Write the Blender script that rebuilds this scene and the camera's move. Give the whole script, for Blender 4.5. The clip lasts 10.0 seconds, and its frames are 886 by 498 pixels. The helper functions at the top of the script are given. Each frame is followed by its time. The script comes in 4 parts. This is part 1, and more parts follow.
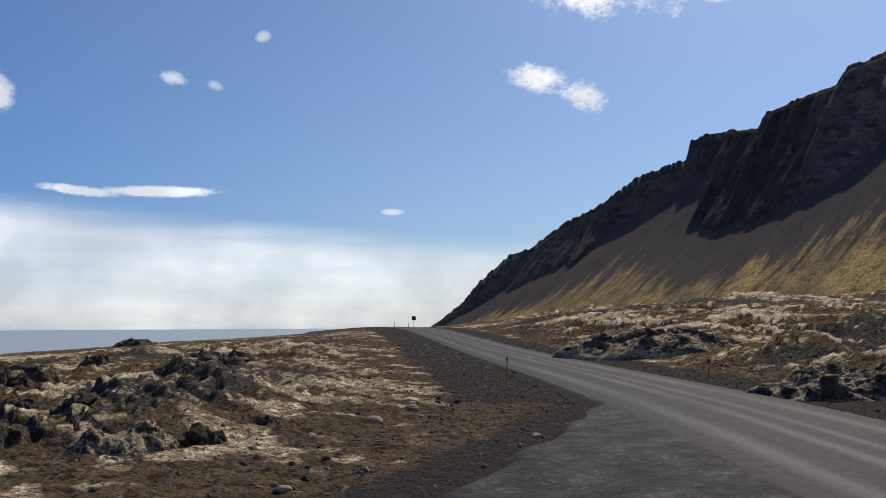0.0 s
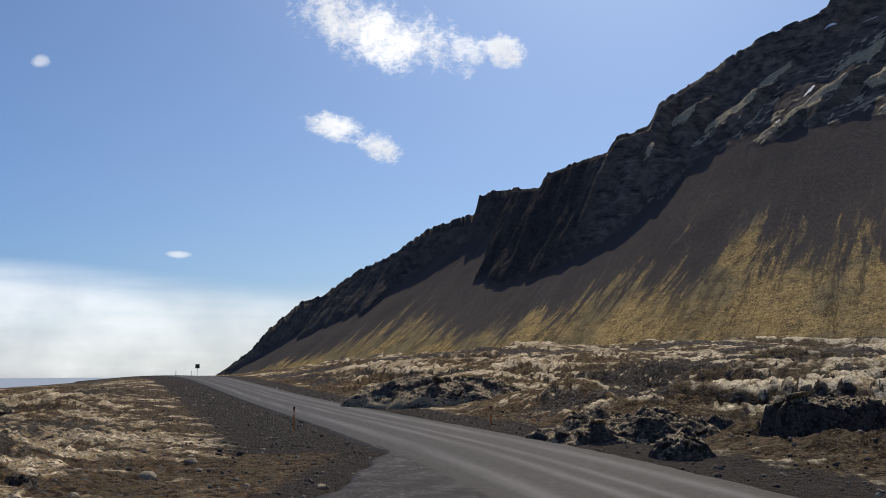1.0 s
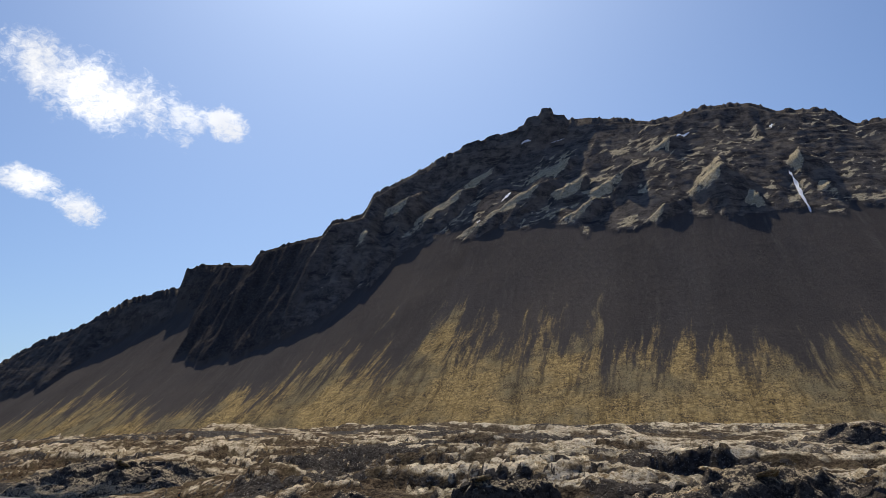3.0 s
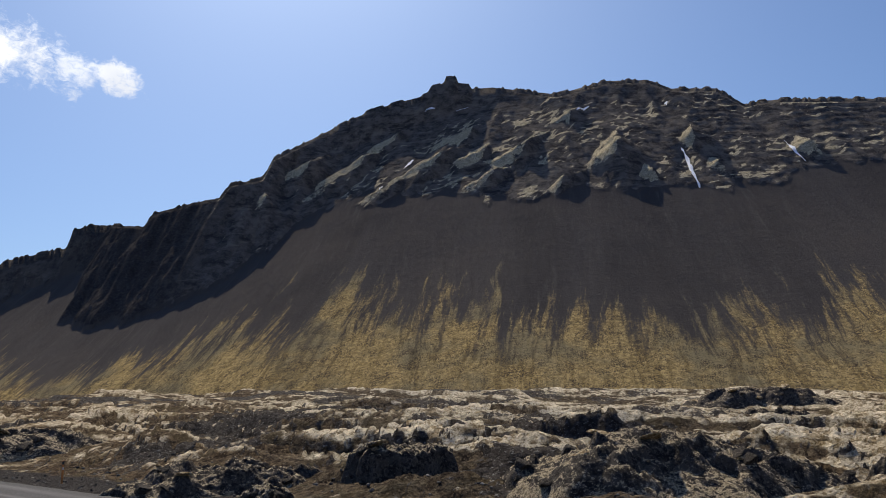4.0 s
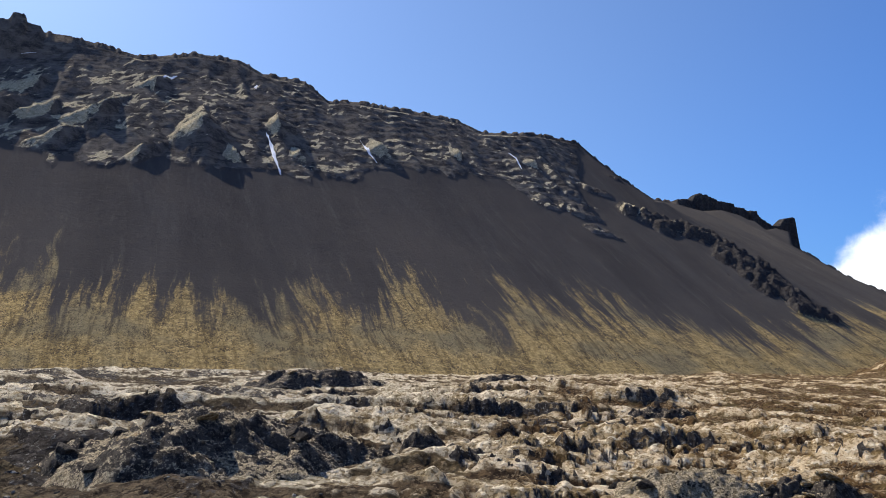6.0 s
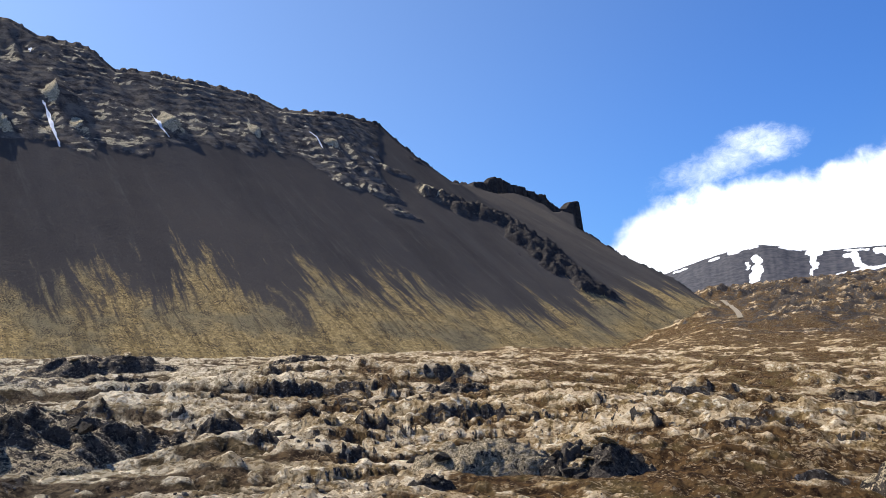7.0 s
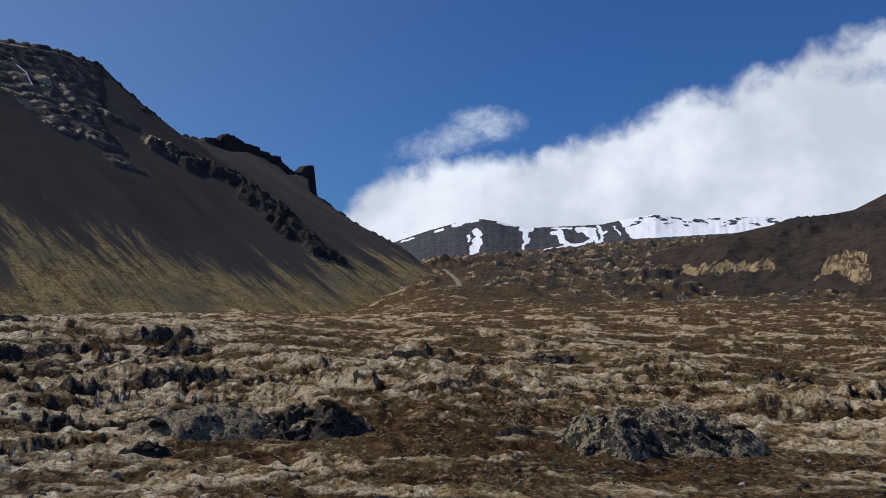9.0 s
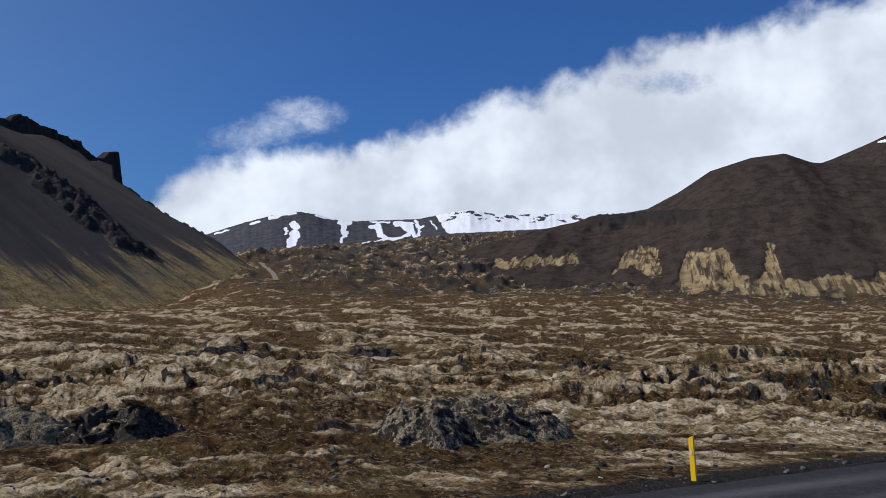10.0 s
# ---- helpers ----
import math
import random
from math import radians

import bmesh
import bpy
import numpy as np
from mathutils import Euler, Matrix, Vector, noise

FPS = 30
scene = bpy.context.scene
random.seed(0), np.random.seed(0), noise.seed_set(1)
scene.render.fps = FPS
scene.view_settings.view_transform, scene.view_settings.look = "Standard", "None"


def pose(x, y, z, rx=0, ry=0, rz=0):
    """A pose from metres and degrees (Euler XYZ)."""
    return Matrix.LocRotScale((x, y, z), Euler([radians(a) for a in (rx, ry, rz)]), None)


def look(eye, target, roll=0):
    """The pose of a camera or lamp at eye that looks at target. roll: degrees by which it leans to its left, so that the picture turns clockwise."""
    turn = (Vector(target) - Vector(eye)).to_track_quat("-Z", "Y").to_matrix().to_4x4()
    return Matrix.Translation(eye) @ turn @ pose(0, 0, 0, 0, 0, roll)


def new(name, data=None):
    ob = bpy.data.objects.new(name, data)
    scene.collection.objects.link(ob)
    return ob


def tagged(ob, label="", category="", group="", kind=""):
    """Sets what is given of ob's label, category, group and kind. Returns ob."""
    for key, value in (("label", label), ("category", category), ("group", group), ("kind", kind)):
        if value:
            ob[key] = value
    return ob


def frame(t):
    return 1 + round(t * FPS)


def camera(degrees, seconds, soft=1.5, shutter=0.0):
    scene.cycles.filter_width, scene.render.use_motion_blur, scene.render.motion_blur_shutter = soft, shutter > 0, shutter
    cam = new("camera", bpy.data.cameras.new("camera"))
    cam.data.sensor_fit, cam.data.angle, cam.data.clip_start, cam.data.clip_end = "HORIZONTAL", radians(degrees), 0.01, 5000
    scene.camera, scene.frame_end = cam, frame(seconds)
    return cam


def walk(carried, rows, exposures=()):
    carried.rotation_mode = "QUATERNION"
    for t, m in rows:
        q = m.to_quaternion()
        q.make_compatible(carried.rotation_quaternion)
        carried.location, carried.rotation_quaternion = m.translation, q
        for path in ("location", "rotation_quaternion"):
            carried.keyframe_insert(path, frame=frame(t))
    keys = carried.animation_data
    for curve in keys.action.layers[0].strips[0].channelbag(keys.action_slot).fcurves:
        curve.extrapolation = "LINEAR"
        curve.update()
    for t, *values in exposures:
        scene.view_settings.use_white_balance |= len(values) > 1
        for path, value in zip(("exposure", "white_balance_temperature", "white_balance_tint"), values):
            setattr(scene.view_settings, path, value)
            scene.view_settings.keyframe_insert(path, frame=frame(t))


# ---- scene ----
EYE = 2.5
cam = camera(56.5, 10.0, soft=0.9)
# seconds, heading, pitch, roll
TURNS = [
    (0.0, -0.00, 5.33, 0.25),
    (0.5, -7.94, 7.17, 0.07),
    (1.0, -14.39, 8.56, 0.34),
    (1.5, -20.69, 10.38, 0.56),
    (2.0, -26.47, 11.35, 0.00),
    (2.5, -30.99, 12.30, 0.16),
    (2.7, -32.38, 13.21, 0.30),
    (3.8, -40.53, 13.53, 0.68),
    (4.0, -41.58, 11.70, 0.62),
    (4.5, -43.30, 9.47, 0.17),
    (5.0, -49.95, 10.32, 0.63),
    (5.5, -62.02, 10.47, 0.34),
    (5.7, -66.17, 10.30, 0.40),
    (6.8, -81.20, 8.76, 2.52),
    (7.0, -84.56, 8.21, 2.79),
    (7.5, -92.57, 6.81, 3.07),
    (8.0, -97.39, 5.95, 2.91),
    (8.5, -101.08, 5.31, 2.53),
    (9.0, -103.26, 4.94, 2.04),
    (9.5, -107.54, 4.38, 2.13),
    (10.0, -115.85, 3.98, 2.58),
]


def stand(heading):
    """The eye swings on a short arm while the camera pans."""
    a = radians(max(heading, -50.0))
    return -0.2 * math.sin(a), 0.2 * math.cos(a) - 0.2, EYE


walk(cam, [(t, pose(*stand(yaw), 90 + pitch, roll, yaw)) for t, yaw, pitch, roll in TURNS],
     exposures=((0.0, 0.03, 7050, 10), (2.5, 0.17, 7100, 10), (4.0, 0.2, 7050, 10), (4.5, 0.18, 6950, 10), (5.0, 0.10, 6850, 10), (5.5, 0.36, 6700, 10), (6.8, 0.74, 6550, 10), (7.1, 0.68, 6550, 10), (7.5, 0.02, 6450, 10), (8.0, -0.3, 6400, 10), (8.5, -0.60, 6200, 10), (9.0, -0.43, 6200, 10), (9.5, -0.37, 6150, 10), (10.0, -0.38, 6150, 10)))

# ---- world and light ----
SUN_AZ, SUN_EL = 29.0, 47.5
world = bpy.data.worlds.new("sky")
scene.world = world
world.use_nodes = True


class Nodes:
    """Short hand for building node trees."""

    def __init__(self, tree):
        self.tree = tree
        tree.nodes.clear()

    def add(self, kind, **inputs):
        node = self.tree.nodes.new(kind)
        for key, value in inputs.items():
            self.put(node, key.replace("_", " "), value)
        return node

    def put(self, node, key, value):
        socket = node.inputs[int(key) if key.isdigit() else key]
        if isinstance(value, bpy.types.NodeSocket):
            self.tree.links.new(value, socket)
        else:
            socket.default_value = value

    def math(self, op, a, b=0.0, c=0.0):
        node = self.tree.nodes.new("ShaderNodeMath")
        node.operation = op
        for i, v in enumerate((a, b, c)):
            self.put(node, str(i), v)
        return node.outputs[0]

    def vmath(self, op, a, b=(0, 0, 0)):
        node = self.tree.nodes.new("ShaderNodeVectorMath")
        node.operation = op
        self.put(node, "0", a)
        self.put(node, "1", b)
        return node.outputs[0]

    def step(self, value, lo, hi, to_lo=0.0, to_hi=1.0):
        node = self.tree.nodes.new("ShaderNodeMapRange")
        node.interpolation_type = "SMOOTHSTEP"
        for i, v in enumerate((value, lo, hi, to_lo, to_hi)):
            self.put(node, str(i), v)
        return node.outputs[0]

    def line(self, value, lo, hi, to_lo, to_hi):
        node = self.tree.nodes.new("ShaderNodeMapRange")
        for i, v in enumerate((value, lo, hi, to_lo, to_hi)):
            self.put(node, str(i), v)
        return node.outputs[0]

    def mix(self, fac, a, b):
        node = self.tree.nodes.new("ShaderNodeMix")
        node.data_type = "RGBA"
        self.put(node, "0", fac)
        self.put(node, "6", a if isinstance(a, bpy.types.NodeSocket) else (*a, 1.0))
        self.put(node, "7", b if isinstance(b, bpy.types.NodeSocket) else (*b, 1.0))
        return node.outputs[2]

    def noise(self, vector, scale, detail=4.0, rough=0.55, warp=0.0):
        node = self.tree.nodes.new("ShaderNodeTexNoise")
        self.put(node, "Vector", vector)
        self.put(node, "Scale", scale)
        self.put(node, "Detail", detail)
        self.put(node, "Roughness", rough)
        self.put(node, "Distortion", warp)
        return node.outputs[0]

    def scaled(self, vector, x, y, z):
        return self.vmath("MULTIPLY", vector, (x, y, z))

    def attribute(self, name):
        node = self.tree.nodes.new("ShaderNodeAttribute")
        node.attribute_name = name
        return node.outputs["Fac"]


def build_sky():
    n = Nodes(world.node_tree)
    sky = n.add("ShaderNodeTexSky")
    sky.sky_type = "NISHITA"
    sky.sun_disc = False
    sky.sun_elevation, sky.sun_rotation = radians(SUN_EL), radians(SUN_AZ)
    sky.altitude, sky.air_density, sky.dust_density, sky.ozone_density = 50.0, 1.0, 1.2, 1.6
    way = n.add("ShaderNodeTexCoord").outputs["Generated"]
    split = n.add("ShaderNodeSeparateXYZ")
    n.put(split, "0", way)
    x, y, z = split.outputs
    az = n.math("MULTIPLY", n.math("ARCTAN2", x, y), 57.2958)
    el = n.math("MULTIPLY", n.math("ARCSINE", z), 57.2958)
    flat = n.add("ShaderNodeCombineXYZ", X=az, Y=el).outputs[0]
    puff = n.math("SUBTRACT", n.noise(flat, 0.62, 8.0, 0.62, 0.5), 0.5)
    curl = n.math("SUBTRACT", n.noise(n.scaled(flat, 1.0, 1.5, 1.0), 1.7, 7.0, 0.62, 0.9), 0.5)
    heap = n.math("SUBTRACT", n.noise(flat, 0.34, 7.0, 0.52, 0.25), 0.5)
    wisp = n.math("SUBTRACT", n.noise(n.scaled(flat, 0.10, 1.0, 1.0), 0.6, 5.0, 0.5, 0.3), 0.5)
    cover = None

    def blob(a0, e0, ra, re, lean=0.0, rag=2.0, soft=0.8, dense=1.0):
        da, de = n.math("SUBTRACT", az, a0), n.math("SUBTRACT", el, e0)
        c, s = math.cos(radians(lean)), math.sin(radians(lean))
        u = n.math("DIVIDE", n.math("ADD", n.math("MULTIPLY", da, c), n.math("MULTIPLY", de, s)), ra)
        v = n.math("DIVIDE", n.math("SUBTRACT", n.math("MULTIPLY", de, c), n.math("MULTIPLY", da, s)), re)
        d = n.math("ADD", n.math("MULTIPLY", u, u), n.math("MULTIPLY", v, v))
        edge = n.math("ADD", n.math("SUBTRACT", 1.2, d), n.math("ADD", n.math("ADD", n.math("MULTIPLY", puff, rag * 0.7), n.math("MULTIPLY", heap, rag * 1.3)), n.math("MULTIPLY", curl, rag * 0.9)))
        return n.step(edge, 0.0, soft * 1.5, 0.0, dense)

    for spec in ((10.2, 23.2, 6.4, 2.3, -12.0, 2.6, 1.2), (6.6, 24.0, 2.8, 2.0, 0.0, 2.4, 1.2), (16.6, 22.2, 2.0, 1.0, -10.0, 2.4, 0.9, 0.7), (19.0, 21.9, 1.9, 1.1, -15.0, 2.4, 0.8, 0.85),
                 (6.6, 16.9, 2.6, 0.9, -12.0, 2.2, 0.9, 0.9), (9.7, 15.7, 1.9, 1.0, -25.0, 2.2, 0.9, 0.9), (-12.6, 19.4, 0.6, 0.4, 15.0, 1.4, 1.0, 0.45),
                 (-18.4, 16.3, 1.1, 0.5, -10.0, 1.5, 0.9, 0.65), (-15.7, 16.0, 0.7, 0.35, -15.0, 1.4, 1.0, 0.4),
                 (-29.0, 14.3, 1.2, 1.3, 0.0, 1.4, 0.8, 0.7), (-19.0, 8.9, 4.0, 0.4, 2.0, 1.0, 0.6, 0.85),
                 (-24.0, 8.7, 2.5, 0.35, -4.0, 1.0, 0.6, 0.7), (-3.5, 7.9, 0.9, 0.25, 0.0, 1.0, 0.9, 0.6),
                 (104.4, 12.5, 5.0, 1.3, 14.0, 1.3, 1.7, 0.75), (107.0, 13.4, 3.0, 1.3, 0.0, 1.3, 1.5, 0.85)):
        b = blob(*spec)
        cover = b if cover is None else n.math("MAXIMUM", cover, b)
    # bank of low cloud over the snow mountain
    top = 5.0
    for a0, a1, gain in ((94.5, 96.5, 2.7), (96.5, 98.8, 2.0), (98.8, 101.4, 1.2), (109.9, 113.9, 1.1), (113.9, 119.9, 2.3), (123.0, 130.2, 2.1), (130.2, 140.0, 1.0)):
        top = n.math("ADD", n.line(az, a0, a1, 0.0, gain), top)
    top = n.math("ADD", n.math("ADD", top, n.math("MULTIPLY", heap, 3.6)), n.math("MULTIPLY", puff, 1.8))
    rise = n.step(n.math("SUBTRACT", top, el), -0.7, 1.3)
    bank = n.math("MULTIPLY", rise, n.step(az, 94.2, 97.0))
    bank = n.math("MULTIPLY", bank, n.step(az, 200.0, 230.0, 1.0, 0.0))
    bank = n.math("MULTIPLY", bank, n.math("SUBTRACT", 1.0, blob(132.0, 14.1, 3.6, 0.9, -6.0, 1.6, 1.2, 0.6)))
    cover = n.math("MAXIMUM", cover, bank)
    # thin stratus over the sea
    low = n.math("ADD", n.line(az, -28.0, 2.0, 8.6, 6.0), n.math("MULTIPLY", wisp, 1.6))
    veil = n.step(n.math("SUBTRACT", low, el), -0.3, 2.4, 0.0, 0.60)
    veil = n.math("MULTIPLY", veil, n.math("ADD", 0.92, n.math("MULTIPLY", wisp, 0.9)))
    veil = n.math("MULTIPLY", veil, n.step(az, 20.0, 45.0, 1.0, 0.0))
    cover = n.math("MAXIMUM", cover, veil)
    # the air pales on the sun's side
    towards = (math.sin(radians(SUN_AZ)) * math.cos(radians(SUN_EL)), math.cos(radians(SUN_AZ)) * math.cos(radians(SUN_EL)), math.sin(radians(SUN_EL)))
    near = n.add("ShaderNodeVectorMath")
    near.operation = "DOT_PRODUCT"
    n.put(near, "0", way)
    n.put(near, "1", towards)
    glow = n.step(near.outputs["Value"], 0.25, 0.75)
    blue = n.vmath("MULTIPLY", sky.outputs[0], n.mix(glow, SKY_FAR, SKY_NEAR))
    shade = n.mix(n.step(n.noise(flat, 0.12, 4.0), 0.35, 0.7), CLOUD_DIM, CLOUD_LIT)
    mixed = n.mix(cover, blue, shade)
    back = n.add("ShaderNodeBackground", Color=mixed, Strength=1.0)
    n.add("ShaderNodeOutputWorld", Surface=back.outputs[0])


SKY_FAR, SKY_NEAR = (0.0290, 0.0570, 0.1045), (0.0505, 0.0680, 0.0945)
CLOUD_DIM, CLOUD_LIT = (0.78, 0.83, 0.92), (1.16, 1.21, 1.29)
build_sky()
sun = new("sun", bpy.data.lights.new("sun", "SUN"))
sun.data.energy, sun.data.angle, sun.data.color = 4.8, radians(0.53), (1.0, 0.93, 0.82)
sun.matrix_world = look((0, 0, 100), (-math.sin(radians(SUN_AZ)), -math.cos(radians(SUN_AZ)), 100 - math.tan(radians(SUN_EL))))

# ---- materials ----
def material(name, build, gloss=0.25):
    m = bpy.data.materials.new(name)
    m.use_nodes = True
    n = Nodes(m.node_tree)
    n.where = n.add("ShaderNodeTexCoord").outputs["Object"]
    colour, rough, height, strength, reach = build(n)
    shader = n.add("ShaderNodeBsdfPrincipled")
    n.put(shader, "Base Color", colour if isinstance(colour, bpy.types.NodeSocket) else (*colour, 1.0))
    n.put(shader, "Roughness", rough)
    n.put(shader, "Specular IOR Level", gloss)
    if height is not None:
        bump = n.add("ShaderNodeBump", Strength=strength, Distance=reach, Height=height)
        n.put(shader, "Normal", bump.outputs[0])
    n.add("ShaderNodeOutputMaterial", Surface=shader.outputs[0])
    return m


def lava_ground(n):
    p = n.where
    half = lambda v, k: n.math("MULTIPLY", n.math("SUBTRACT", v, 0.5), k)
    big, mid = n.noise(p, 0.22, 4.0), n.noise(p, 0.9, 5.0, 0.62)
    tuft, fine = n.noise(p, 2.6, 6.0, 0.66), n.noise(p, 7.0, 4.0, 0.62)
    grit = n.noise(p, 32.0, 4.0, 0.7)
    moss = n.mix(n.step(big, 0.38, 0.62), (0.38, 0.278, 0.155), (0.60, 0.475, 0.315))
    moss = n.mix(n.step(mid, 0.53, 0.60), moss, (0.27, 0.185, 0.085))
    moss = n.mix(n.step(n.noise(p, 0.45, 5.0, 0.65), 0.52, 0.60), moss, (0.27, 0.192, 0.095))
    # greyer moss over the golden, its backlit sheen towards the sun painted in
    backlit_moss = n.mix(n.step(big, 0.38, 0.62), (0.37, 0.335, 0.255), (0.58, 0.53, 0.425))
    moss = n.mix(n.math("MULTIPLY", n.attribute("backlit_grey"), n.step(mid, 0.66, 0.5, 0.35, 1.0)), moss, backlit_moss)
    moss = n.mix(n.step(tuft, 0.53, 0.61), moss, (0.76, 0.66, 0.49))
    # self-shadow in the gaps between tufts, painted as darker moss
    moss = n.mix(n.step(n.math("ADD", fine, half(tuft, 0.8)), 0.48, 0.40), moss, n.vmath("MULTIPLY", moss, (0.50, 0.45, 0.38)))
    heath = n.mix(n.step(tuft, 0.42, 0.60), (0.034, 0.019, 0.010), (0.125, 0.074, 0.032))
    heath = n.mix(n.step(n.noise(p, 0.6, 4.0), 0.5, 0.62), heath, n.mix(fine, (0.042, 0.029, 0.013), (0.155, 0.107, 0.045)))
    heath = n.mix(n.step(n.math("ADD", fine, half(mid, 0.6)), 0.57, 0.64), heath, (0.26, 0.195, 0.12))
    # heath greyed by the same painted backlight
    heath = n.mix(n.math("MULTIPLY", n.attribute("backlit_grey"), 0.75), heath, n.mix(n.step(tuft, 0.42, 0.60), (0.026, 0.022, 0.019), (0.105, 0.090, 0.068)))
    stone = n.mix(n.step(tuft, 0.4, 0.7), (0.027, 0.023, 0.021), (0.092, 0.080, 0.072))
    stone = n.mix(n.step(fine, 0.56, 0.68), stone, (0.20, 0.195, 0.185))
    lowland = n.step(n.math("ADD", n.math("ADD", n.math("ADD", n.attribute("heath"), half(fine, 0.5)), half(mid, 1.3)), half(tuft, 1.1)), 0.27, 0.56)
    bare = n.step(n.math("ADD", n.math("ADD", n.attribute("rock"), half(tuft, 1.2)), half(mid, 0.8)), 0.44, 0.53)
    gravel = n.step(n.math("ADD", n.attribute("gravel"), half(mid, 0.9)), 0.35, 0.65)
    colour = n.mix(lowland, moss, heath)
    colour = n.mix(bare, colour, stone)
    pebbles = n.math("MULTIPLY", n.attribute("stony"), n.step(fine, 0.50, 0.60))
    colour = n.mix(pebbles, colour, (0.085, 0.078, 0.072))
    chips = n.mix(n.step(grit, 0.45, 0.7), (0.026, 0.023, 0.022), (0.095, 0.086, 0.080))
    colour = n.mix(gravel, colour, chips)
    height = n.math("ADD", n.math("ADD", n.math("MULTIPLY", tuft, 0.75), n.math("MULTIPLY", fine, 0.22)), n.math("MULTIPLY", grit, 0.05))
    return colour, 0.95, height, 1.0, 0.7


def far_slope(n):
    """Scree and cliffs: brown grit, streaked with moss towards the foot, pale turfed ledges with sunlight painted into
    one side.
    """
    p = n.where
    half = lambda v, k: n.math("MULTIPLY", n.math("SUBTRACT", v, 0.5), k)
    sway = n.noise(n.scaled(p, 1.0, 0.3, 0.3), 0.02, 3.0)
    flow = n.vmath("ADD", n.scaled(p, 1.0, 0.13, 0.13), n.vmath("MULTIPLY", n.add("ShaderNodeCombineXYZ", X=sway).outputs[0], (26.0, 0, 0)))
    wide, streak = n.noise(flow, 0.05, 4.0, 0.55), n.noise(flow, 0.13, 6.0, 0.66)
    thin = n.noise(n.scaled(flow, 1.0, 0.7, 0.7), 0.55, 4.0, 0.65)
    fine, grit, speck = n.noise(p, 0.16, 6.0, 0.68), n.noise(p, 0.7, 5.0, 0.7), n.noise(p, 2.2, 3.0, 0.7)
    scree = n.mix(n.step(wide, 0.3, 0.7), (0.053, 0.0485, 0.046), (0.073, 0.067, 0.063))
    scree = n.mix(n.step(n.noise(p, 0.012, 4.0, 0.6), 0.4, 0.65), scree, (0.074, 0.066, 0.060))
    scree = n.mix(n.step(n.math("ADD", thin, half(streak, 0.8)), 0.5, 0.9), scree, (0.087, 0.080, 0.073))
    scree = n.mix(n.step(speck, 0.52, 0.72), scree, (0.094, 0.086, 0.079))
    rock = n.mix(n.step(fine, 0.35, 0.65), (0.048, 0.044, 0.043), (0.135, 0.120, 0.104))
    rock = n.mix(n.step(speck, 0.5, 0.7), rock, (0.175, 0.158, 0.135))
    strata = n.math("ADD", n.noise(n.scaled(p, 0.2, 0.2, 1.0), 0.3, 5.0, 0.65, 0.6), half(fine, 0.45))
    rock = n.mix(n.step(strata, 0.54, 0.68), rock, (0.165, 0.148, 0.124))
    rock = n.mix(n.step(strata, 0.44, 0.32), rock, (0.042, 0.039, 0.038))
    # darker lava on buttress and shoulder, with their shade painted into its tone
    rock = n.mix(n.math("MULTIPLY", n.attribute("shaded_rock"), 0.85), rock, n.mix(n.step(grit, 0.4, 0.7), (0.028, 0.026, 0.027), (0.068, 0.063, 0.061)))
    lit_turf = n.mix(n.step(grit, 0.35, 0.65), (0.27, 0.235, 0.15), (0.54, 0.47, 0.335))
    lit_turf = n.mix(n.step(speck, 0.48, 0.38), lit_turf, (0.11, 0.098, 0.066))
    moss = n.mix(n.step(grit, 0.35, 0.68), (0.23, 0.163, 0.070), (0.53, 0.388, 0.168))
    moss = n.mix(n.step(n.noise(p, 0.035, 5.0, 0.6), 0.42, 0.62), moss, n.mix(grit, (0.12, 0.100, 0.055), (0.34, 0.275, 0.155)))
    moss = n.mix(n.step(n.math("ADD", speck, half(fine, 0.7)), 0.50, 0.36), moss, (0.075, 0.058, 0.036))
    moss = n.mix(n.step(n.math("ADD", thin, half(streak, 0.8)), 0.52, 0.38), moss, n.vmath("MULTIPLY", moss, (0.68, 0.67, 0.66)))
    # thick at the foot, then fingers that thin out to pale tips
    height = n.attribute("moss")
    jag = n.math("ADD", n.math("ADD", half(wide, 1.6), half(streak, 2.3)), n.math("ADD", half(thin, 1.15), half(grit, 0.35)))
    green = n.step(n.math("ADD", height, n.math("MULTIPLY", jag, n.line(height, 0.9, 0.3, 0.5, 1.0))), 0.17, 0.66)
    green = n.math("MULTIPLY", green, n.step(height, -0.45, 0.0))
    green = n.math("MULTIPLY", green, n.line(speck, 0.3, 0.6, 0.45, 1.0))
    crag = n.step(n.math("ADD", n.attribute("rock"), half(fine, 0.8)), 0.4, 0.6)
    crag = n.math("MULTIPLY", crag, n.step(n.attribute("rock"), 0.03, 0.2))
    ledge = n.step(n.math("ADD", n.attribute("lit_turf"), n.math("ADD", half(fine, 1.3), half(grit, 0.8))), 0.40, 0.62)
    ledge = n.math("MULTIPLY", ledge, n.step(n.attribute("lit_turf"), 0.03, 0.2))
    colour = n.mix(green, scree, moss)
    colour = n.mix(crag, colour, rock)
    colour = n.mix(ledge, colour, lit_turf)
    relief = n.math("ADD", n.math("MULTIPLY", fine, 0.6), n.math("ADD", n.math("MULTIPLY", grit, 0.4), n.math("MULTIPLY", speck, 0.15)))
    return colour, 0.95, relief, n.line(n.attribute("rock"), 0.0, 1.0, 0.45, 1.0), 1.6


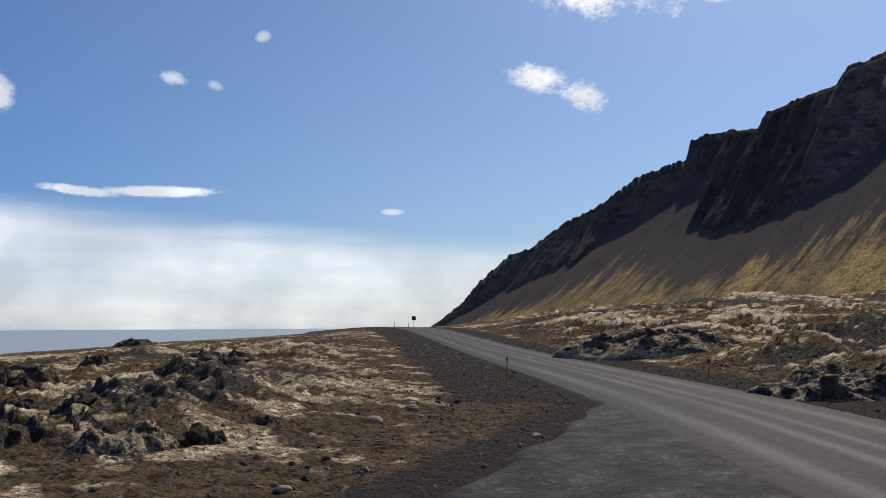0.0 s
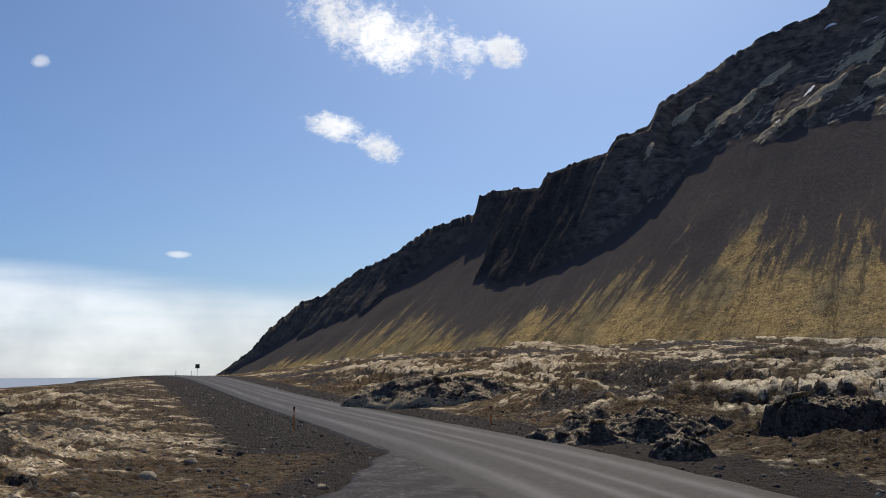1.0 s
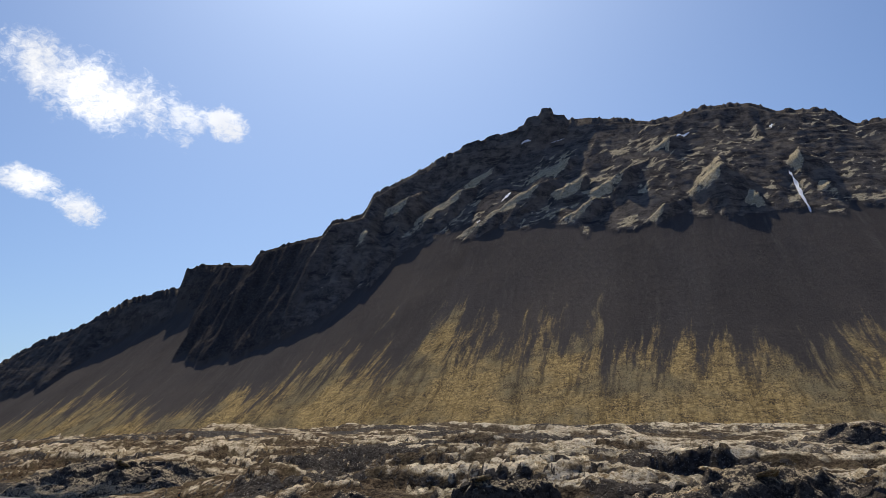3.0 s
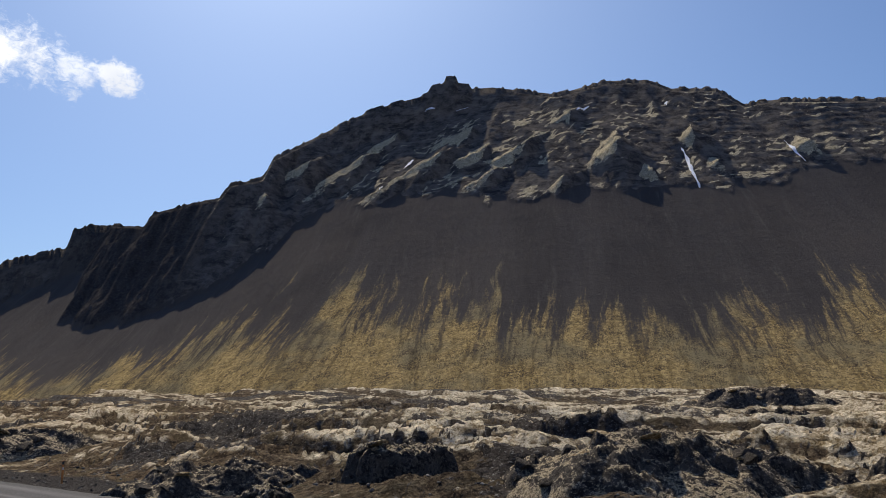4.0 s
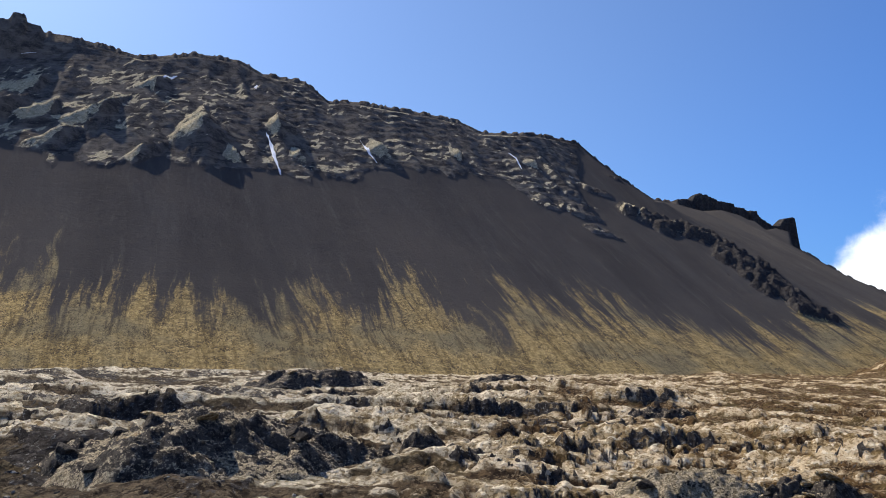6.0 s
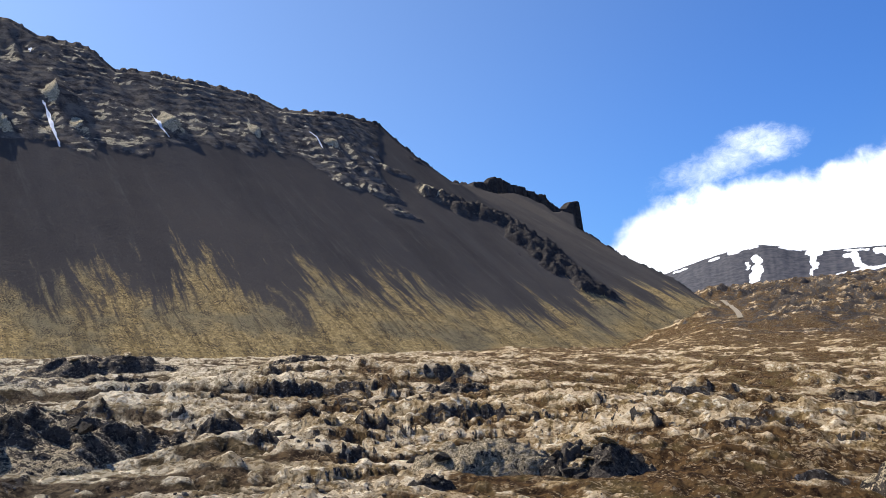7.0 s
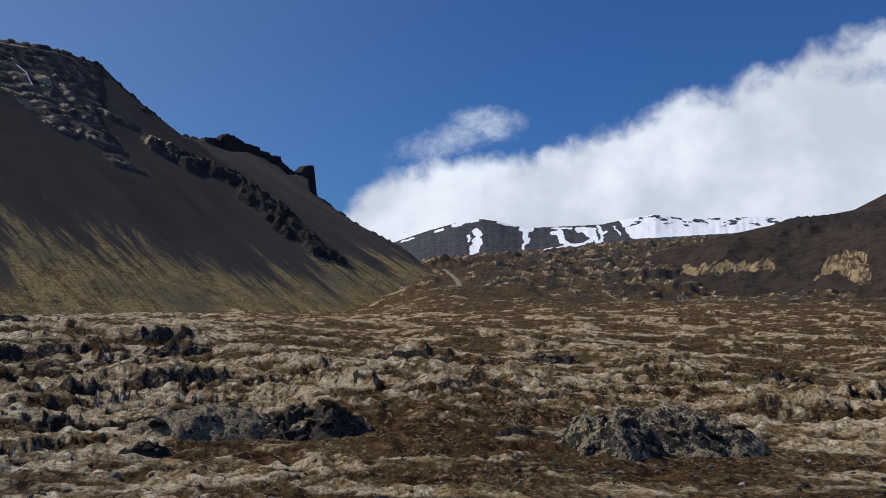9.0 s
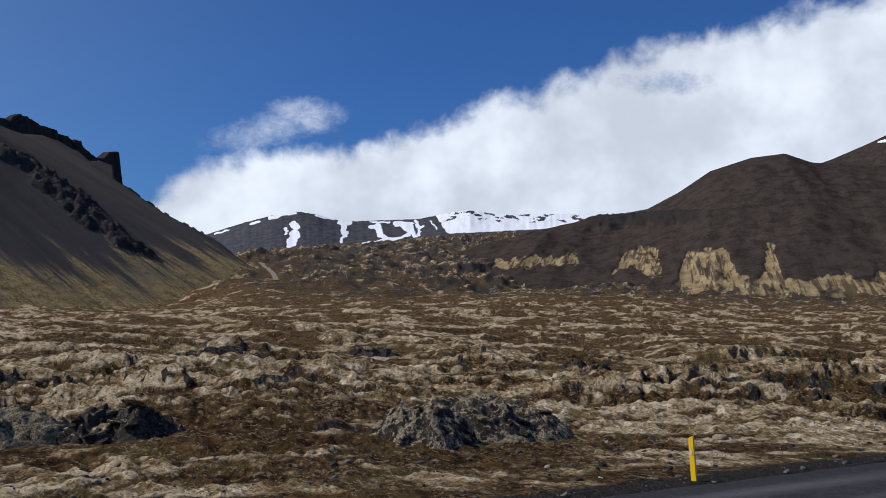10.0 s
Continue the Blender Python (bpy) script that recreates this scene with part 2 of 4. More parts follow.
def bare_hill(n):
    p = n.where
    fine, grit = n.noise(p, 0.12, 6.0, 0.65), n.noise(p, 0.6, 5.0, 0.7)
    ground = n.mix(n.step(fine, 0.35, 0.65), (0.036, 0.029, 0.027), (0.064, 0.050, 0.044))
    ground = n.mix(n.step(grit, 0.5, 0.75), ground, (0.10, 0.075, 0.048))
    clay = n.mix(n.step(fine, 0.35, 0.65), (0.23, 0.165, 0.085), (0.40, 0.305, 0.175))
    rock = n.mix(grit, (0.02, 0.02, 0.022), (0.06, 0.05, 0.045))
    gully = n.noise(n.scaled(p, 1.0, 0.12, 0.12), 0.34, 5.0, 0.65, 0.6)
    clay = n.mix(n.step(gully, 0.49, 0.58), clay, (0.105, 0.078, 0.05))
    runnel = n.noise(n.scaled(p, 1.0, 0.16, 0.16), 0.13, 6.0, 0.65, 0.4)
    jag = n.math("ADD", n.math("MULTIPLY", n.math("SUBTRACT", runnel, 0.5), 0.9), n.math("MULTIPLY", n.math("SUBTRACT", fine, 0.5), 0.6))
    slip = n.math("MULTIPLY", n.step(n.math("ADD", n.attribute("clay"), jag), 0.38, 0.7), n.step(n.attribute("clay"), 0.02, 0.2))
    crag = n.step(n.math("ADD", n.attribute("rock"), n.math("MULTIPLY", n.math("SUBTRACT", grit, 0.5), 0.9)), 0.42, 0.62)
    colour = n.mix(crag, n.mix(slip, ground, clay), rock)
    return colour, 0.95, n.math("ADD", fine, grit), 0.7, 2.0


def snowy(n):
    p = n.where
    fine = n.noise(p, 0.05, 6.0, 0.65)
    rock = n.mix(n.step(fine, 0.35, 0.65), (0.026, 0.028, 0.037), (0.066, 0.063, 0.069))
    snow = n.step(n.math("ADD", n.attribute("snow"), n.math("MULTIPLY", n.math("SUBTRACT", fine, 0.5), 0.3)), 0.44, 0.56)
    return n.mix(snow, rock, (0.86, 0.88, 0.92)), 0.85, fine, 0.25, 6.0


def old_snow(n):
    fine = n.noise(n.where, 1.2, 5.0)
    return n.mix(n.step(fine, 0.3, 0.7), (0.72, 0.74, 0.78), (0.88, 0.89, 0.91)), 0.8, fine, 0.5, 0.2


def asphalt(n):
    p = n.where
    across = n.attribute("across")
    fine, grit = n.noise(p, 3.0, 5.0, 0.65), n.noise(p, 24.0, 4.0, 0.75)
    long = n.noise(n.scaled(p, 1.0, 0.06, 1.0), 1.6, 4.0, 0.6)
    base = n.mix(n.step(fine, 0.3, 0.7), (0.022, 0.021, 0.024), (0.036, 0.035, 0.039))
    track = None
    for c, w in ((-1.9, 0.36), (-0.35, 0.26), (0.55, 0.2), (2.0, 0.38)):
        d = n.math("ABSOLUTE", n.math("SUBTRACT", across, c))
        t = n.step(d, 0.0, w * 1.6, 1.0, 0.0)
        track = t if track is None else n.math("MAXIMUM", track, t)
    worn = n.math("MULTIPLY", track, n.step(long, 0.3, 0.7, 0.35, 1.0))
    colour = n.mix(worn, base, (0.092, 0.090, 0.095))
    colour = n.mix(n.step(n.math("ADD", n.math("ABSOLUTE", across), n.math("MULTIPLY", fine, 0.8)), 2.7, 3.5), colour, (0.026, 0.025, 0.026))
    chip = n.noise(p, 8.0, 6.0, 0.8)
    colour = n.mix(n.step(chip, 0.54, 0.66), colour, (0.075, 0.073, 0.079))
    colour = n.mix(n.step(chip, 0.44, 0.36), colour, (0.016, 0.0155, 0.017))
    colour = n.mix(n.step(grit, 0.57, 0.68), colour, (0.12, 0.117, 0.12))
    return colour, n.line(grit, 0.3, 0.7, 0.62, 0.85), grit, 0.6, 0.012


def apron(n):
    p = n.where
    fine, grit = n.noise(p, 1.0, 6.0, 0.7), n.noise(p, 18.0, 5.0, 0.8)
    colour = n.mix(n.step(fine, 0.35, 0.65), (0.012, 0.0115, 0.0135), (0.034, 0.0325, 0.036))
    chip = n.noise(p, 7.0, 6.0, 0.8)
    colour = n.mix(n.step(n.math("ADD", chip, n.math("MULTIPLY", fine, 0.4)), 0.74, 0.84), colour, (0.085, 0.082, 0.088))
    colour = n.mix(n.step(grit, 0.56, 0.64), colour, (0.12, 0.116, 0.12))
    return colour, n.line(grit, 0.3, 0.7, 0.6, 0.85), grit, 0.8, 0.02


def lava_rock(n):
    p = n.where
    fine, grit, big = n.noise(p, 3.0, 6.0, 0.7), n.noise(p, 10.0, 5.0, 0.7), n.noise(p, 0.9, 4.0)
    speck = n.noise(p, 26.0, 4.0, 0.75)
    stone = n.mix(n.step(fine, 0.42, 0.58), (0.026, 0.022, 0.020), (0.086, 0.072, 0.061))
    stone = n.mix(n.step(n.math("ADD", grit, n.math("MULTIPLY", big, 0.3)), 0.68, 0.74), stone, (0.13, 0.112, 0.092))
    stone = n.mix(n.step(speck, 0.58, 0.66), stone, (0.17, 0.15, 0.125))
    cap = n.step(n.math("ADD", n.attribute("moss"), n.math("ADD", n.math("MULTIPLY", n.math("SUBTRACT", fine, 0.5), 1.3), n.math("ADD", n.math("MULTIPLY", n.math("SUBTRACT", grit, 0.5), 1.3), n.math("MULTIPLY", n.math("SUBTRACT", speck, 0.5), 0.9)))), 0.42, 0.52)
    moss = n.mix(n.step(grit, 0.44, 0.56), (0.23, 0.185, 0.115), (0.51, 0.42, 0.29))
    moss = n.mix(n.step(speck, 0.50, 0.42), moss, (0.10, 0.080, 0.05))
    return n.mix(cap, stone, moss), 0.92, n.math("ADD", n.math("MULTIPLY", fine, 0.6), n.math("MULTIPLY", grit, 0.5)), 1.0, 0.35


def sea_water(n):
    p = n.scaled(n.where, 1.0, 1.0, 1.0)
    wave = n.noise(n.scaled(p, 0.3, 1.0, 1.0), 0.05, 5.0, 0.6)
    return (0.20, 0.25, 0.31), 0.6, wave, 0.3, 1.0


def flat_paint(base, worn, scale=12.0, rough=0.6):
    def build(n):
        grime = n.noise(n.where, scale, 5.0, 0.65)
        return n.mix(n.step(grime, 0.4, 0.75), base, worn), rough, grime, 0.2, 0.004
    return build


def loose_stone(n):
    each = n.add("ShaderNodeNewGeometry").outputs["Random Per Island"]
    fine = n.noise(n.where, 25.0, 4.0)
    tone = n.mix(n.step(each, 0.2, 0.95), (0.03, 0.028, 0.028), (0.17, 0.155, 0.135))
    tone = n.mix(n.step(each, 0.95, 1.0), tone, (0.42, 0.38, 0.31))
    return n.mix(n.step(fine, 0.4, 0.7), tone, n.vmath("MULTIPLY", tone, (0.6, 0.6, 0.6))), 0.9, fine, 0.5, 0.02


STONES = material("loose_stone", loose_stone)
PALE = material("pale_stone", flat_paint((0.25, 0.21, 0.15), (0.15, 0.125, 0.095), 9.0, 0.9))
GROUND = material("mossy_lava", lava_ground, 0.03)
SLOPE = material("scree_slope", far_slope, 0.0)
HILL = material("bare_hill", bare_hill, 0.0)
SNOWY = material("snowy_mountain", snowy)
SNOW = material("old_snow", old_snow)
ASPHALT = material("worn_asphalt", asphalt, 0.06)
APRON = material("gritty_asphalt", apron, 0.04)
LAVA = material("lava_rock", lava_rock, 0.1)
SEA = material("sea_water", sea_water)
YELLOW = material("yellow_plastic", flat_paint((0.95, 0.60, 0.02), (0.85, 0.50, 0.03)))
RUST = material("weathered_orange", flat_paint((0.52, 0.19, 0.05), (0.28, 0.11, 0.04)))
BLACK = material("black_plastic", flat_paint((0.03, 0.03, 0.03), (0.06, 0.055, 0.05)))
WHITE = material("white_reflector", flat_paint((0.75, 0.75, 0.72), (0.55, 0.55, 0.5), 12.0, 0.3))
STEEL = material("dull_steel", flat_paint((0.25, 0.25, 0.26), (0.16, 0.15, 0.14)))

# ---- noise on arrays ----
def lattice(ix, iy, seed):
    h = (ix.astype(np.int64) * 374761393 + iy.astype(np.int64) * 668265263 + seed * 974634777) & 0xFFFFFFFF
    h = ((h ^ (h >> 13)) * 1274126177) & 0xFFFFFFFF
    return (h ^ (h >> 16)) & 0xFFFF


def perlin(x, y, seed=0):
    x0, y0 = np.floor(x), np.floor(y)
    fx, fy = x - x0, y - y0
    ux, uy = fx * fx * fx * (fx * (fx * 6 - 15) + 10), fy * fy * fy * (fy * (fy * 6 - 15) + 10)

    def corner(i, j):
        a = lattice(x0 + i, y0 + j, seed) * (2 * np.pi / 65536.0)
        return np.cos(a) * (fx - i) + np.sin(a) * (fy - j)

    low = corner(0, 0) * (1 - ux) + corner(1, 0) * ux
    high = corner(0, 1) * (1 - ux) + corner(1, 1) * ux
    return (low * (1 - uy) + high * uy) * 1.4


def fbm(x, y, octaves=4, seed=0, gain=0.5):
    total, size = np.zeros(np.broadcast(x, y).shape), 1.0
    for k in range(octaves):
        total += perlin(x, y, seed + k * 17) * size
        x, y, size = x * 2.03 + 11.3, y * 2.03 + 7.9, size * gain
    return total


def ridged(x, y, octaves=4, seed=0, gain=0.5):
    total, size = np.zeros(np.broadcast(x, y).shape), 1.0
    for k in range(octaves):
        total += (1 - 2 * np.abs(perlin(x, y, seed + k * 17))) * size
        x, y, size = x * 2.03 + 5.1, y * 2.03 + 3.7, size * gain
    return total


def smooth(v, lo, hi):
    t = np.clip((v - lo) / (hi - lo), 0, 1)
    return t * t * (3 - 2 * t)


def sheet_mesh(name, grid, mat, closed=False, values=()):
    """A mesh from a rows x columns x 3 grid of places; values: named numbers for each place."""
    rows, cols = grid.shape[:2]
    index = np.arange(rows * cols).reshape(rows, cols)
    right = np.roll(index, -1, 1)
    a, b, c, d = index[:-1], right[:-1], right[1:], index[1:]
    if not closed:
        a, b, c, d = (v[:, :-1] for v in (a, b, c, d))
    faces = np.stack([a, b, c, d], -1).reshape(-1, 4)
    mesh = bpy.data.meshes.new(name)
    mesh.vertices.add(rows * cols)
    mesh.vertices.foreach_set("co", grid.reshape(-1).astype(np.float32))
    mesh.loops.add(faces.size)
    mesh.loops.foreach_set("vertex_index", faces.reshape(-1).astype(np.int32))
    mesh.polygons.add(len(faces))
    mesh.polygons.foreach_set("loop_start", np.arange(0, faces.size, 4, dtype=np.int32))
    mesh.polygons.foreach_set("use_smooth", np.ones(len(faces), dtype=bool))
    for key, data in values:
        layer = mesh.attributes.new(key, "FLOAT", "POINT")
        layer.data.foreach_set("value", np.asarray(data, dtype=np.float32).reshape(-1))
    mesh.materials.append(mat)
    mesh.update(calc_edges=True)
    return mesh


# ---- the lie of the land ----
ROAD_Y = (-400, -120, -60, -18, -8, 4, 17, 32, 47, 75, 100, 125, 160, 230)
ROAD_X = (-4, 14, 14.5, 10.4, 9.4, 8.6, 8.3, 8.0, 6.9, 4.0, 0.7, -3.4, -11.5, -34)
ROAD_Z = (-9, -5.5, -4.0, -1.75, -0.97, -0.42, 0.0, 0.02, 0.02, 0.4, 1.2, 2.15, 2.35, 1.0)
HALF = 3.1


def softened(y, xs):
    """A table along the road, rounded at its corners."""
    return sum(np.interp(y + d, ROAD_Y, xs) for d in (-9, -4.5, 0, 4.5, 9)) / 5.0


def road_x(y):
    return softened(y, ROAD_X)


def road_z(y):
    return softened(y, ROAD_Z)


def apron_edge(y):
    """The far-from-road edge of the lay-by."""
    return np.interp(y, (-60, -30, -12, 4, 9, 12.3, 16.7, 20.3, 25.8, 29), (20, 12, -4.5, -4.0, -2.2, -0.4, 1.3, 2.9, 4.8, 5.4))


# x, y, width, depth, height, turn, how mossy
OUTCROPS = (
    (18.8, 23.2, 3.6, 2.8, 1.5, -39, 0.9), (21.9, 15.1, 9.5, 6.5, 2.2, -58, 0.2), (24.6, 12.6, 6.0, 4.0, 1.3, -70, 0.15), (86.5, 46, 17, 9, 3.0, -62, 0.1), (23.9, -1.8, 3.6, 2.4, 1.1, -92, 0.15),
    (22.9, -12.1, 4.8, 3.6, 1.1, -112, 0.26), (21.2, -9.4, 3.0, 3.0, 1.1, -100, 0.5), (39.6, -27.6, 4.4, 3.0, 1.4, -120, 0.1), (32.2, -29.4, 2.2, 1.8, 1.2, -130, 0.1), (34.2, -6.5, 3.2, 1.8, 0.45, -95, 0.0),
    (30.4, 11.2, 2.0, 1.8, 1.0, -70, 0.1), (105.5, 28.3, 9, 5, 2.0, -75, 0.1), (15.0, 57, 13, 7, 2.0, -20, 0.2), (14.9, 28.4, 8.5, 4.0, 1.2, -15, 0.15), (13.0, 22.4, 2.0, 1.6, 0.8, -40, 0.4),
    (-13.2, 50, 5.4, 3.5, 1.3, 15, 0.1), (-5.2, 18, 0.95, 0.9, 0.65, 10, 0.0), (-6.5, 17.3, 2.6, 1.6, 0.75, 12, 0.6), (-10.4, 24, 1.6, 1.3, 0.75, 20, 0.1), (-20.2, 39.4, 4.5, 2.5, 1.5, 25, 0.05),
    (-27.6, 66.5, 3, 2.2, 1.2, 20, 0.1), (-4.4, 21, 1.0, 0.9, 0.45, 30, 0.1), (-12.7, 25, 1.5, 1.2, 0.7, 35, 0.1), (-9.5, 17.6, 1.3, 1.2, 0.9, 0, 0.1), (29.0, 9.4, 2.6, 2.0, 0.8, -70, 0.05), (20.9, 2.4, 1.4, 1.1, 0.6, -85, 0.2),
    (-43.4, 117, 6, 3.5, 1.1, 20, 0.0), (45, 62, 7, 4, 1.6, -35, 0.15), (60, 30, 6, 4, 1.5, -60, 0.15), (24.6, 1.2, 5.2, 3.2, 1.0, -80, 0.8), (52, 4, 5, 3, 1.3, -85, 0.15), (58, -22, 5, 3.2, 1.3, -110, 0.15), (-22, 30, 3, 2, 1.0, 30, 0.1))


def land(x, y, rough=True):
    """Height of the ground, how far it is lava, the room to the road's left and right, and the creases between its lobes."""
    r = np.hypot(x, y)
    az = np.degrees(np.arctan2(x, y))
    u = x * math.sin(radians(50)) + y * math.cos(radians(50))
    away = x - road_x(y)
    level = road_z(y) * np.where(y > 0, 1.0, smooth(r, 900, 40))
    z = level - 0.057 * np.maximum(0, -x - 10) * smooth(y, -20, 40)
    z = z + (9.0 * np.clip((u - 16) / 210.0, 0, 2) ** 1.15 - 2.7 * smooth(u, 95, 250)) * smooth(az, -6, 22) * smooth(az, 165, 120)
    z = z + 6.5 * smooth(r, 40, 420) * smooth(az, 92, 112) * smooth(az, 142, 128)
    rim = np.interp(az, (97, 102, 107, 113, 118, 123, 127, 131, 140), (45, 62, 64, 68, 73, 77, 82, 74, 0))
    start = np.interp(az, (100, 104, 112, 118, 126), (260, 260, 330, 400, 560))
    z = z + rim * np.clip((r - start) / (1150 - start), 0, 1) ** 1.1 * smooth(az, 96, 103)
    z = z - 34.0 * smooth(r, 118, 520) * (smooth(az, 3, -6) + smooth(az, 150, 165)).clip(0, 1)
    near_edge = np.where(y < 29, np.minimum(apron_edge(y), road_x(y) - HALF), road_x(y) - HALF)
    left = near_edge - x
    right = away - HALF
    room = np.maximum(left, right)
    z = np.where(r < 320, level + (z - level) * smooth(room, 0.5, 13.0), z)
    wild = np.maximum(smooth(left, 3.0, 12.0), smooth(right, 1.8, 6.5))
    crease = small = np.zeros_like(z)
    if rough:
        wide = smooth(r, 250, 600)
        gain = np.where(left > right, 0.72, 1.0) * wild * (1.0 + 0.7 * smooth(r, 60, 200)) * smooth(r, 3200, 1500) * (1 - 0.85 * smooth(r, 85, 125) * smooth(az, 9, 3))
        bend = fbm(x / 8.0, y / 8.0, 3, 40) * 0.55
        hum = fbm(x / 19.0, y / 19.0, 3, 3)
        lobe = np.abs(perlin(x / 8.5 + bend, y / 8.5 - bend, 9)) * 1.6
        lump = np.abs(perlin(x / 2.3 + bend, y / 2.3 + bend, 12)) * 1.6
        knob = np.abs(perlin(x / 0.85, y / 0.85 + bend, 15)) * 1.6
        fine = fbm(x / 0.6, y / 0.6, 3, 33, 0.6)
        swell = wide * (fbm(x / 60.0, y / 60.0, 4, 81) * 3.0 + 2.6 * ridged(x / 30.0, y / 30.0, 4, 84, 0.65) - 1.8)
        # flat plates that break off in low steps, across the flow
        sheets = []
        for heading in (58, 108):
            c, s = math.cos(radians(heading)), math.sin(radians(heading))
            along, up = x * c - y * s, x * s + y * c
            tier = 2.3 * fbm(along / 38.0 + bend * 0.25, up / 7.0 + bend * 0.3, 3, 47, 0.4)
            leaf = 2.4 * fbm(along / 13.0 - bend * 0.2, up / 2.3 + bend * 0.2, 3, 45, 0.5)
            scale = 1.9 * fbm(along / 2.6 + bend, up / 0.9, 2, 43, 0.5)
            ft, fl, fs = tier - np.floor(tier), leaf - np.floor(leaf), scale - np.floor(scale)
            high = 0.50 * smooth(r, 420, 200) * (np.floor(tier) + smooth(ft, 0.0, 0.12) + 0.2 * ft)
            high = high + 0.30 * smooth(r, 170, 70) * (np.floor(leaf) + smooth(fl, 0.0, 0.14) + 0.15 * fl) + 0.10 * smooth(r, 60, 30) * (np.floor(scale) + smooth(fs, 0.0, 0.2))
            edge = np.clip(1 - np.abs(ft - 0.06) / 0.13, 0, 1) + 0.8 * np.clip(1 - np.abs(fl - 0.07) / 0.15, 0, 1)
            tone = fbm(along / 5.0 + bend, up / 1.6, 4, 41, 0.6)
            sheets.append((high, edge, tone))
        turn = smooth(az, 78, 104)
        blend = lambda k: sheets[0][k] * (1 - turn) + sheets[1][k] * turn
        here = smooth(fbm(x / 26.0, y / 26.0, 2, 49), -0.5, -0.1) * np.maximum(smooth(right, 2.0, 8.0), 0.8 * smooth(left, 4.0, 14.0))
        plate, edge = here * blend(0) * (1 - 0.12 * smooth(az, 86, 104)), here * blend(1)
        for ox, oy, w, d, *_ in OUTCROPS:
            gain = gain * (1 - 0.75 * np.exp(-((x - ox) ** 2 + (y - oy) ** 2) / (0.6 * max(w, d)) ** 2))
        gain = gain * (1 - 0.85 * np.exp(-((az - 104.0) / 1.3) ** 2) * smooth(r, 380, 430) * smooth(r, 680, 620))
        z = z + gain * (0.55 * hum + 0.22 * lobe + np.where(left > right, 0.26, 0.10) * lump + plate / (1.0 + 0.7 * smooth(r, 60, 200)) + swell)
        small = gain * (np.where(left > right, 0.17, 0.11) * knob + np.where(left > right, 0.16, 0.12) * fine) * (1 - 0.8 * smooth(r, 45, 130))
        z = z + small
        crease = (1 - smooth(lobe, 0.0, 0.42)) * 0.3 + (1 - smooth(lump, 0.0, 0.35)) * 0.25 + 0.75 * np.minimum(edge, 1.2) + 0.75 * blend(2)
        z = z + (1 - wild) * 0.045 * fine * smooth(room, 0.3, 2.5)
        z = z - 0.10 * smooth(room, 0.6, -0.4)
    return z, wild, left, right, crease, small


def build_ground():
    az = np.radians(np.concatenate([np.linspace(-40, 152, 1300), np.linspace(155, 317, 40)]))
    r = np.concatenate([np.geomspace(1.5, 6, 12)[:-1], np.geomspace(6, 330, 440), np.geomspace(332, 1400, 170), np.geomspace(1440, 4900, 14)])
    rr, aa = np.meshgrid(r, az, indexing="ij")
    x, y = rr * np.sin(aa), rr * np.cos(aa)
    z, wild, left, right, crease, small = land(x, y)
    du = np.gradient(z - small, axis=0) / np.gradient(rr, axis=0)
    dv = np.gradient(z - small, axis=1) / (np.gradient(aa, axis=1) * rr)
    steep = np.hypot(du, dv)
    wrapped = np.pad(np.pad(z, ((5, 5), (0, 0)), "edge"), ((0, 0), (7, 7)), "wrap").cumsum(0).cumsum(1)
    around = (wrapped[10:, 14:] - wrapped[:-10, 14:] - wrapped[10:, :-14] + wrapped[:-10, :-14]) / 140.0
    hollow = np.clip((around - z) / (0.0035 * rr + 0.03), -1, 1)
    rock = np.clip((steep - 0.55) * 1.15, 0, 1) * np.clip(wild * 1.6, 0, 1)
    rock = rock * (0.6 + 0.6 * smooth(fbm(x / 8, y / 8, 3, 86), -0.15, 0.2))
    # rubble, thickened towards the sun to paint in the lumps' backlit shade
    rubble = smooth(fbm(x / 16, y / 16, 4, 88), -0.1, 0.45) * (0.20 + 0.52 * smooth(np.degrees(aa), 78, 40))
    rock = np.clip(rock + rubble * wild * np.where(left > right, 0.72, 1.0), 0, 1)
    rock = np.clip(rock + 0.38 * smooth(rr, 170, 420) * smooth(np.degrees(aa), 96, 106), 0, 1)
    upland = smooth(rr, 170, 420) * smooth(np.degrees(aa), 96, 106)
    heath = np.clip(crease * 0.7 + 0.29 + 0.36 * hollow + 0.55 * fbm(x / 13, y / 13, 5, 71, 0.55) + 0.07 * smooth(np.degrees(aa), 84, 60) + np.where(left > right, 0.16 * (1 - wild) + 0.13, 0.08 * smooth(np.degrees(aa), 50, 18)) + 0.25 * upland + 0.19 * smooth(np.degrees(aa), 80, 96), 0, 1)
    bank = np.where(left > right, np.where(y > 27, smooth(left, 7.5, 2.5), smooth(left, 2.6, 0.4)), smooth(right, 4.6, 1.8) * smooth(y, -4, 14) + smooth(right, 1.6, 0.5) * smooth(y, 14, -4))
    ob = new("ground", sheet_mesh("ground", np.stack([x, y, z], -1), GROUND, True, (("rock", rock), ("heath", heath), ("backlit_grey", 0.85 * smooth(np.degrees(aa), 92, 56) * (0.55 + 0.45 * smooth(np.degrees(aa), 16, 40)) + 0 * rr), ("gravel", np.clip(bank, 0, 1)), ("stony", smooth(left, 22, 8) * (left > 0)))))
    tagged(ob, "rough lava field under pale moss with dark broken rock", "ground", kind="structure")


